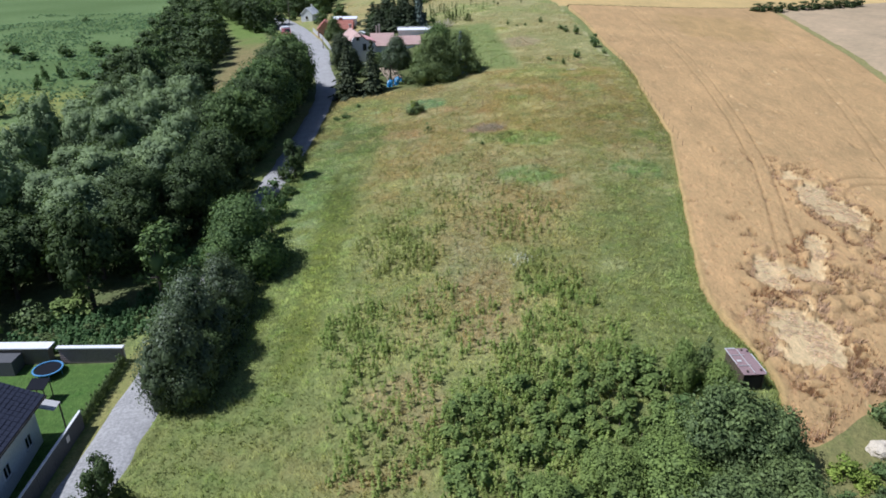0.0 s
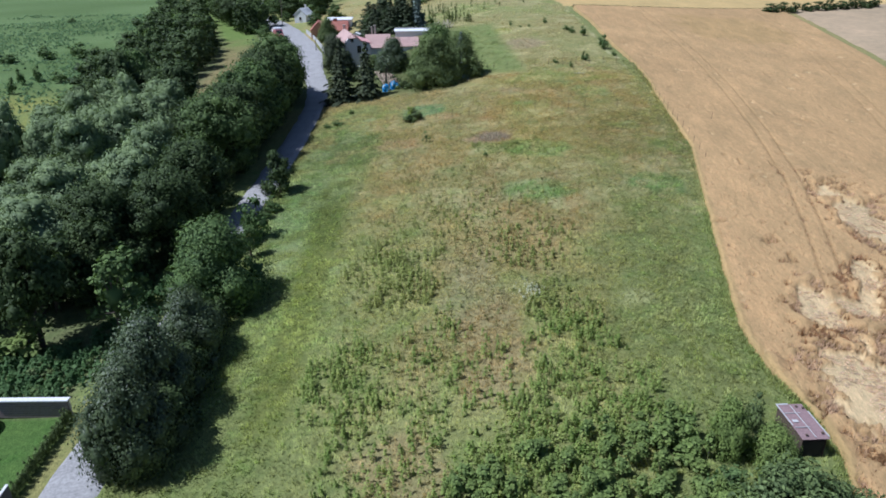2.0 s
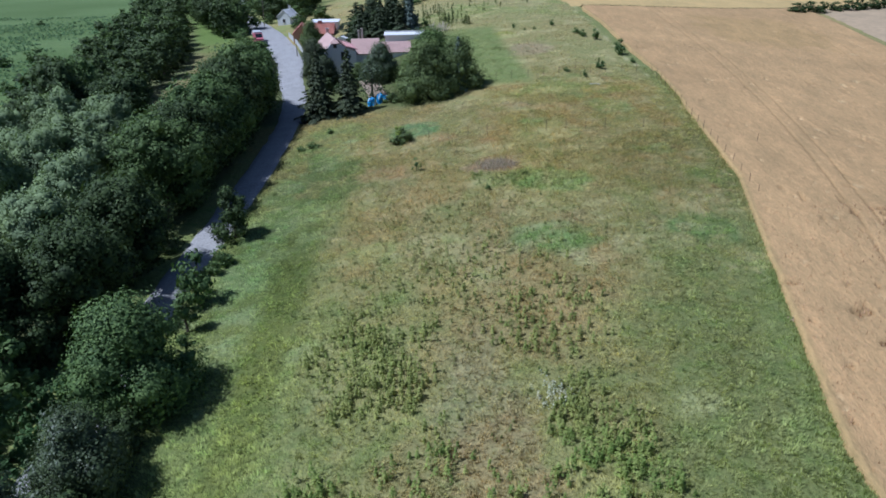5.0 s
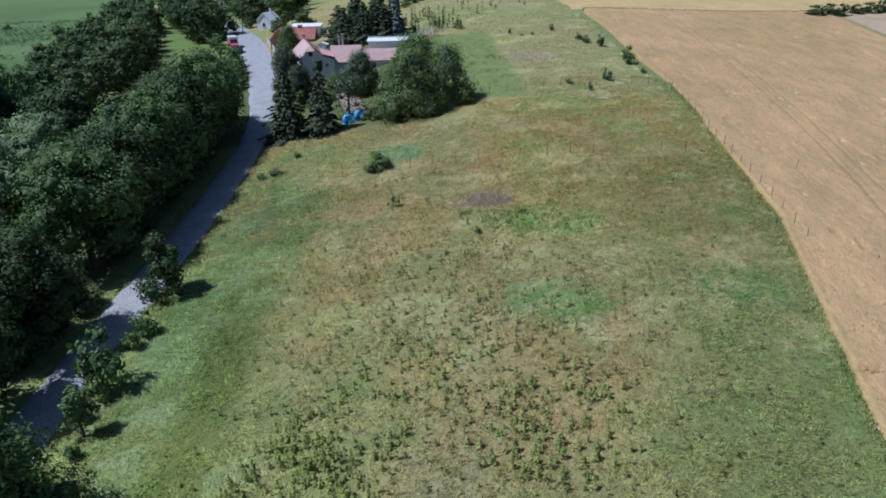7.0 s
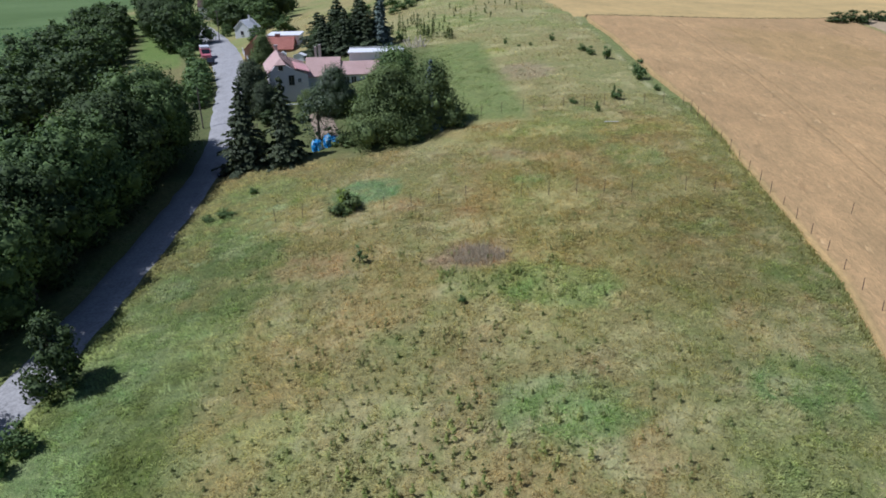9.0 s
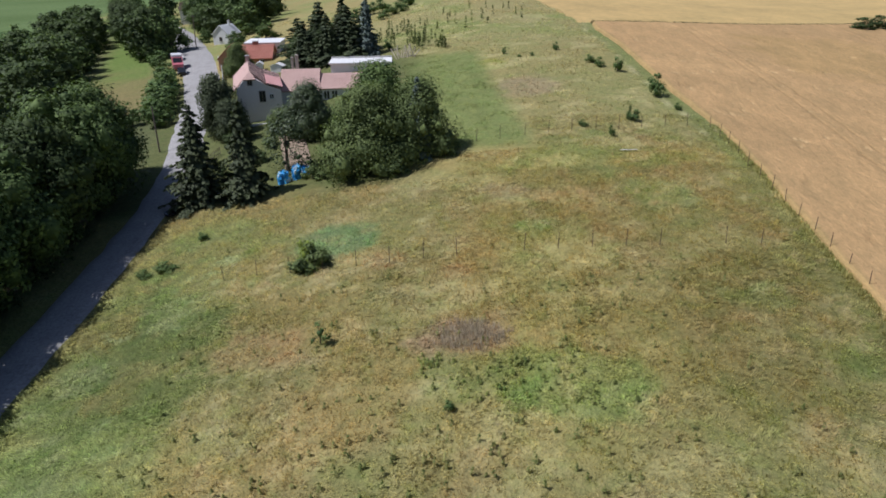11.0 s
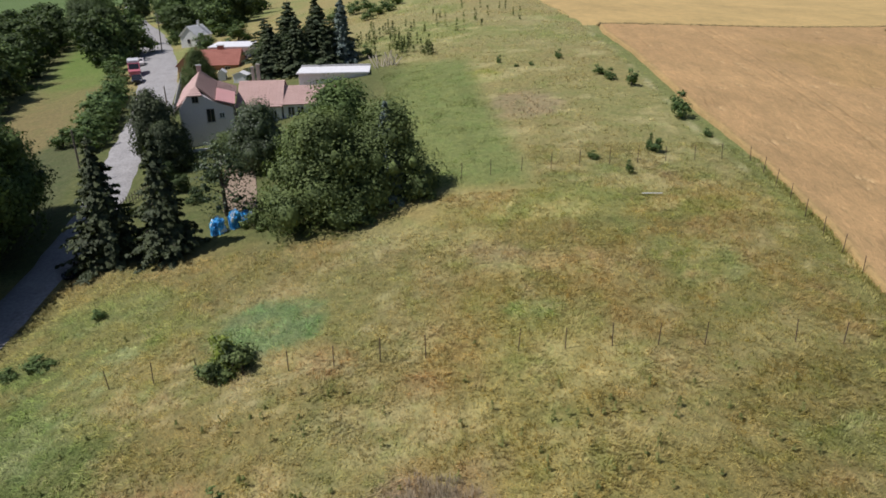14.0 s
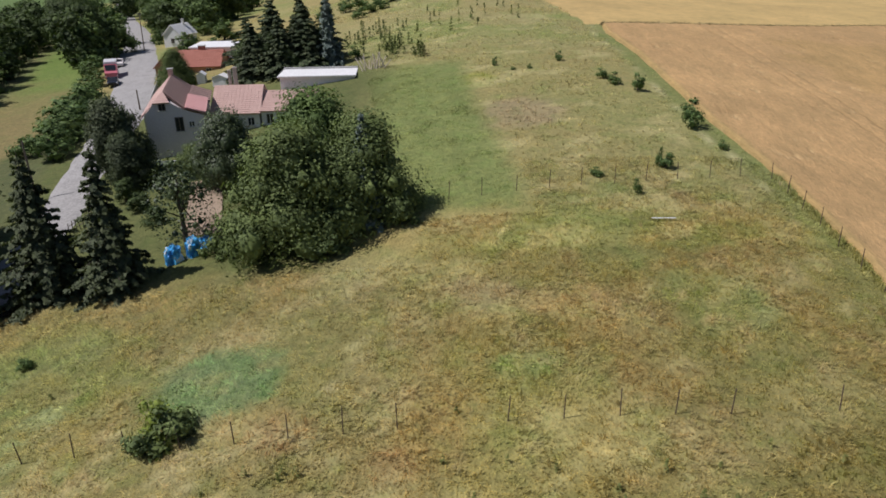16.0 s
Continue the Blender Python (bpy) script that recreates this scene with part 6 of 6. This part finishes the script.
# rusty shed at the field's edge
sh = thing("shed", "small open shed with a rusty sheet roof", "shed", pose(27.6, 53.7, -8.8, 0, 0, 2))
sh.scale = (0.82, 0.92, 0.9)
bm = bmesh.new()
for x0, x1, y0, y1 in ((-1.15, 1.15, 2.05, 2.12), (-1.15, -1.08, -2.1, 2.05), (1.08, 1.15, -2.1, 2.05)):
    box(bm, x0, x1, y0, y1, -0.5, 2.1)
part("wall", bm, POST_WOOD, sh, "dark weathered board wall")
# black sheet across the open front, standing in for the shade inside
part("back", boxed(-1.05, 1.05, -2.0, -1.93, -0.5, 1.7), DARK, sh, "black sheet for the shade inside the open front")
for i_ in range(4):
    for j_ in range(2):
        y0_, x0_ = -2.3 + i_ * 1.15, -1.3 + j_ * 1.3
        z = 2.14 + 0.012 * ((i_ + j_) % 2) + 0.02 * i_ * 0.5
        part("roof_sheet", slab(bmesh.new(), ((x0_, y0_, z), (x0_ + 1.31, y0_, z - 0.03), (x0_ + 1.31, y0_ + 1.17, z + 0.05), (x0_, y0_ + 1.17, z + 0.08)), 0.03), RUST, sh)
for x0_, x1_, y0_, y1_ in ((-1.3, -0.1, 2.2, 2.36), (-1.3, -1.2, -0.6, 2.2), (-0.05, 0.02, -2.2, 2.1), (1.2, 1.3, -2.2, 1.2), (-0.95, -0.45, -0.2, 0.12), (-1.25, 0.4, 1.0, 1.06), (-1.2, 0.2, -0.9, -0.84)):
    part("strip", boxed(x0_, x1_, y0_, y1_, 2.24, 2.3, bevel=0.01), CONCRETE, sh, "pale weathered roof batten")
for x, y in ((-0.7, -1.9), (0.9, -1.7), (1.05, 1.7), (0.5, 1.9)):
    part("stone", boxed(x - 0.12, x + 0.12, y - 0.09, y + 0.1, 2.24, 2.38, bevel=0.04), POST_WOOD, sh)
bm = bmesh.new()
bmesh.ops.create_icosphere(bm, subdivisions=3, radius=1.0)
for p in bm.verts:
    d_ = 1 + 0.25 * (noise.noise(p.co * 2.2)) + 0.12 * noise.noise(p.co * 6)
    p.co = Vector((p.co.x * 1.0, p.co.y * 0.9, p.co.z * 0.75)) * d_
ob = new("straw_heap", bpy.data.meshes.new("straw_heap"))
bm.to_mesh(ob.data)
bm.free()
ob.data.materials.append(STRAW)
ob.matrix_world = at(35.6, 44.8, 0.3)
tagged(ob, "pale heap of old straw by the field's corner", "straw heap")

# fences
def post_mesh(tall):
    bm = bmesh.new()
    limb(bm, (0, 0, -0.3), (0, 0, tall - 0.06), 0.035, 0.032, 7)
    limb(bm, (0, 0, tall - 0.06), (0, 0, tall), 0.032, 0.02, 7)
    me_ = bpy.data.meshes.new("post")
    bm.to_mesh(me_)
    bm.free()
    me_.materials.append(POST_WOOD)
    return me_


POST = post_mesh(1.6)


def fence(label, places):
    t = thing("fence", label, "fence", Matrix(), kind="structure")
    for x, y in places:
        p = part("post", POST, POST_WOOD, t)
        p.matrix_local = pose(x + rng.uniform(-0.08, 0.08), y + rng.uniform(-0.08, 0.08), float(land(x, y)), rng.normal(0, 2.0), rng.normal(0, 2.0), rng.uniform(0, 360))
        p.scale.z = rng.uniform(0.92, 1.1)
    return t


fence("row of thin bare wooden posts across the meadow", [(-13.1 + 2.91 * i, 130.6 - 0.02 * i) for i in range(17) if i not in (8, 14)])
fence("row of thin wooden posts beside the mown strip", [(10.5 + 2.95 * i, 157.3 + 0.33 * i) for i in range(10)])
fence("row of thin wooden posts along the wheat", [(39.9 - 0.025 * (160 - y), y) for y in np.arange(160, 108, -3.05)])
fence("short stake standing in the wheat", [(45.3, 125)])
# white plank lying in the grass
pl = new("plank", bpy.data.meshes.new("plank"))
bm = boxed(-0.95, 0.95, -0.06, 0.06, 0, 0.05, bevel=0.01)
bm.to_mesh(pl.data)
bm.free()
pl.data.materials.append(WHITE)
pl.matrix_world = at(27.5, 151.6, 0.22, -2)
tagged(pl, "white plank lying in the grass", "plank")

# poles along the lane
def pole(x, y, tall, lean=0.0, arm=True):
    t = thing("utility_pole", "plain wooden utility pole beside the lane", "pole", at(x, y) @ pose(0, 0, 0, 0, lean, 0))
    bm = bmesh.new()
    limb(bm, (0, 0, -0.5), (0, 0, tall), 0.13, 0.09, 9)
    part("shaft", bm, WOOD, t)
    if arm:
        part("crossarm", boxed(-0.55, 0.55, -0.05, 0.05, tall - 0.5, tall - 0.4), WOOD, t)
        for q in (-0.45, 0.0, 0.45):
            bm = bmesh.new()
            limb(bm, (q, 0, tall - 0.39), (q, 0, tall - 0.22), 0.04, 0.03, 6)
            part("insulator", bm, CONCRETE, t)


pole(-33.2, 170.6, 6.4, 0, False)
pole(-34.9, 204, 3.0, 0, False)
pole(-56.5, 262, 8.4, 2)
# fence of tall boards between lane and gardens
bf = thing("board_fence", "pale board fence along the lane", "fence", Matrix(), kind="structure")
for i_ in range(64):
    y = 197 + i_ * 0.62
    x = float(np.interp(y, ROAD_Y, ROAD_R)) + 0.7
    p = part("board", boxed(-0.05, 0.05, -0.26, 0.26, -0.2, 1.2), CONCRETE, bf)
    p.matrix_local = at(x, y, 0, 22)


# vehicles
def wheel(parent, x, y, rad):
    w = part("wheel", RUBBER_WHEEL, RUBBER, parent)
    w.matrix_local = pose(x, y, rad, 0, 90, 0) @ Matrix.Diagonal((rad, rad, 1, 1))
    c = part("hub", HUB, CONCRETE, w)
    c.matrix_local = Matrix()


def cyl(rad, depth, mat, name):
    bm = bmesh.new()
    bmesh.ops.create_cone(bm, cap_ends=True, segments=16, radius1=rad, radius2=rad, depth=depth)
    me_ = bpy.data.meshes.new(name)
    bm.to_mesh(me_)
    bm.free()
    me_.materials.append(mat)
    return me_


RUBBER_WHEEL = cyl(1.0, 0.22, RUBBER, "wheel")
HUB = cyl(0.55, 0.24, CONCRETE, "hub")


def vehicle(name, label, m, w, profile, glass, mat, roof_mat, length):
    """A vehicle that faces -y: body pulled across x from a side profile, with panes, wheels and lights."""
    t = thing(name, label, name, m)
    bm = bmesh.new()
    prism(bm, profile, -w / 2, w / 2)
    bmesh.ops.transform(bm, matrix=Matrix(((0, 1, 0, 0), (1, 0, 0, 0), (0, 0, 1, 0), (0, 0, 0, 1))), verts=bm.verts)
    bmesh.ops.recalc_face_normals(bm, faces=bm.faces)
    bmesh.ops.bevel(bm, geom=bm.edges[:], offset=0.05, segments=2, affect="EDGES")
    part("body", bm, mat, t)
    for x0_, x1_, y0_, y1_, z0_, z1_ in glass:
        part("pane", slab(bmesh.new(), ((x0_, y0_, z0_), (x1_, y0_, z0_), (x1_, y1_, z1_), (x0_, y1_, z1_)), 0.02), GLASS, t)
    for x in (-w / 2 + 0.08, w / 2 - 0.08):
        for y in (length * 0.19, length * 0.8):
            wheel(t, x, y, 0.33)
        part("headlight", boxed(x - 0.12, x + 0.12, -0.03, 0.04, 0.62, 0.8, bevel=0.02), WHITE_PAINT, t)
    return t


van = vehicle("van", "red box van with a white top parked at the roadside", at(-50.4, 230.4, 0.08, 22), 2.2,
              [(0, 0.3), (6.2, 0.3), (6.2, 2.6), (1.7, 2.6), (0.95, 1.5), (0, 1.25)], ((-0.9, 0.9, 0.94, 1.62, 1.55, 2.5),), RED_PAINT, WHITE_PAINT, 6.2)
part("roof", boxed(-1.08, 1.08, 1.9, 6.15, 2.62, 3.1, bevel=0.06), WHITE_PAINT, van, "white raised roof")
car = vehicle("car", "black saloon car parked in front of the van", at(-47.4, 223.6, 0.08, 20), 1.75,
              [(0, 0.3), (4.3, 0.3), (4.3, 0.95), (3.6, 1.0), (2.9, 1.42), (1.8, 1.42), (1.1, 0.95), (0, 0.8)], ((-0.7, 0.7, 1.12, 1.76, 0.98, 1.4),), BLACK_PAINT, BLACK_PAINT, 4.3)
vehicle("car", "grey car parked behind the van", at(-54.4, 243, 0.08, 22), 1.75,
        [(0, 0.3), (4.3, 0.3), (4.3, 0.95), (3.6, 1.0), (2.9, 1.42), (1.8, 1.42), (1.1, 0.95), (0, 0.8)], ((-0.7, 0.7, 1.12, 1.76, 0.98, 1.4),), PLASTER, PLASTER, 4.3)

# heaps wrapped in crumpled blue and white plastic
def tarp_material():
    m, n, l, b_ = nodes_of("blue_white_plastic")
    patch = noise_node(n, l, 1.5, 3, 0.55)
    l.new(ramp(n, l, patch, [(0.38, (0.02, 0.16, 0.42)), (0.5, (0.08, 0.42, 0.78)), (0.56, (0.12, 0.52, 0.85)), (0.6, (0.74, 0.8, 0.84))]), b_.inputs["Base Color"])
    b_.inputs["Roughness"].default_value = 0.35
    bump(n, l, b_, noise_node(n, l, 7.0, 3), 0.6, 0.06)
    return m


TARP = tarp_material()


def tarp_heap(label, x, y, rx_t, ry_t, tall, seed, turn):
    """A heap under a crumpled sheet whose hem spreads on the grass."""
    bm = bmesh.new()
    bmesh.ops.create_uvsphere(bm, u_segments=40, v_segments=22, radius=1.0)
    for p in bm.verts:
        d_ = p.co.copy()
        q = d_ * 2.3 + Vector((seed, seed * 0.7, 0))
        crease = abs(noise.noise(q)) * 0.5 + abs(noise.noise(q * 2.7)) * 0.26
        rr = 0.72 + crease + 0.24 * max(0.0, -d_.z + 0.1)
        zz = max(d_.z, -0.12) ** 1.0 if d_.z < 0 else d_.z ** 0.6
        p.co = Vector((d_.x * rr * rx_t, d_.y * rr * ry_t, zz * tall * (0.8 + crease * 0.6)))
    ob = new("plastic_sheet", bpy.data.meshes.new("plastic_sheet"))
    bm.to_mesh(ob.data)
    bm.free()
    ob.data.materials.append(TARP)
    ob.matrix_world = at(x, y, 0.02, turn)
    return tagged(ob, label, "plastic sheet", "blue plastic heaps")


tarp_heap("crumpled blue and white plastic sheet over a heap", -11.9, 151.9, 0.75, 0.7, 1.5, 3.1, 20)
tarp_heap("crumpled blue plastic sheet over a tall heap", -10.5, 152.6, 0.62, 0.6, 1.75, 7.7, 70)
tarp_heap("loose blue plastic sheet on the grass", -9.7, 153.8, 0.8, 0.6, 1.0, 12.4, 140)
gt = thing("garden_bench", "low pale wooden bench between the spruces", "bench", at(-18.2, 150.2, 0, 12))
part("seat", boxed(-0.9, 0.9, -0.2, 0.2, 0.42, 0.48, bevel=0.01), WHITE, gt)
for x in (-0.75, 0.75):
    part("leg", boxed(x - 0.05, x + 0.05, -0.18, 0.18, -0.1, 0.415), WOOD, gt)
path = new("garden_path", mesh_of("garden_path", *(lambda X, Y: (np.stack([X.ravel(), Y.ravel(), land(X, Y).ravel() + 0.12], 1), grid_faces(*X.shape)))(*(lambda X, Y: (X - 0.26 * (Y - 157), Y))(*np.meshgrid(np.linspace(-12.8, -9.4, 10), np.linspace(156, 169, 28)))), SOIL, True))
tagged(path, "bare sandy garden path by the trees", "path", kind="structure")
pf = thing("picket_fence", "low dark weathered picket fence beside the lane", "fence", Matrix(), kind="structure")
for i_ in range(13):
    x, y = -24.6 + 0.13 * i_, 160.2 + 0.42 * i_
    p = part("picket", boxed(-0.04, 0.04, -0.02, 0.02, -0.2, 1.15, bevel=0.008), WOOD, pf)
    p.matrix_local = pose(x, y, float(land(x, y)), rng.normal(0, 2), rng.normal(0, 2), 72)
for z in (0.35, 0.85):
    bm = bmesh.new()
    limb(bm, (-24.56, 160.1, float(land(-24.6, 160.1)) + z), (-22.98, 165.3, float(land(-23, 165.3)) + z), 0.035, 0.035, 6)
    part("rail", bm, WOOD, pf)
ty_ = thing("tyre", "old black tyre lying on the verge", "tyre", at(-23.5, 147.0, 0.1) @ pose(0, 0, 0, 6, 0, 0))
part("tread", ring(0.38, 0.62, 0.0, 0.24), BLACK_PAINT, ty_)
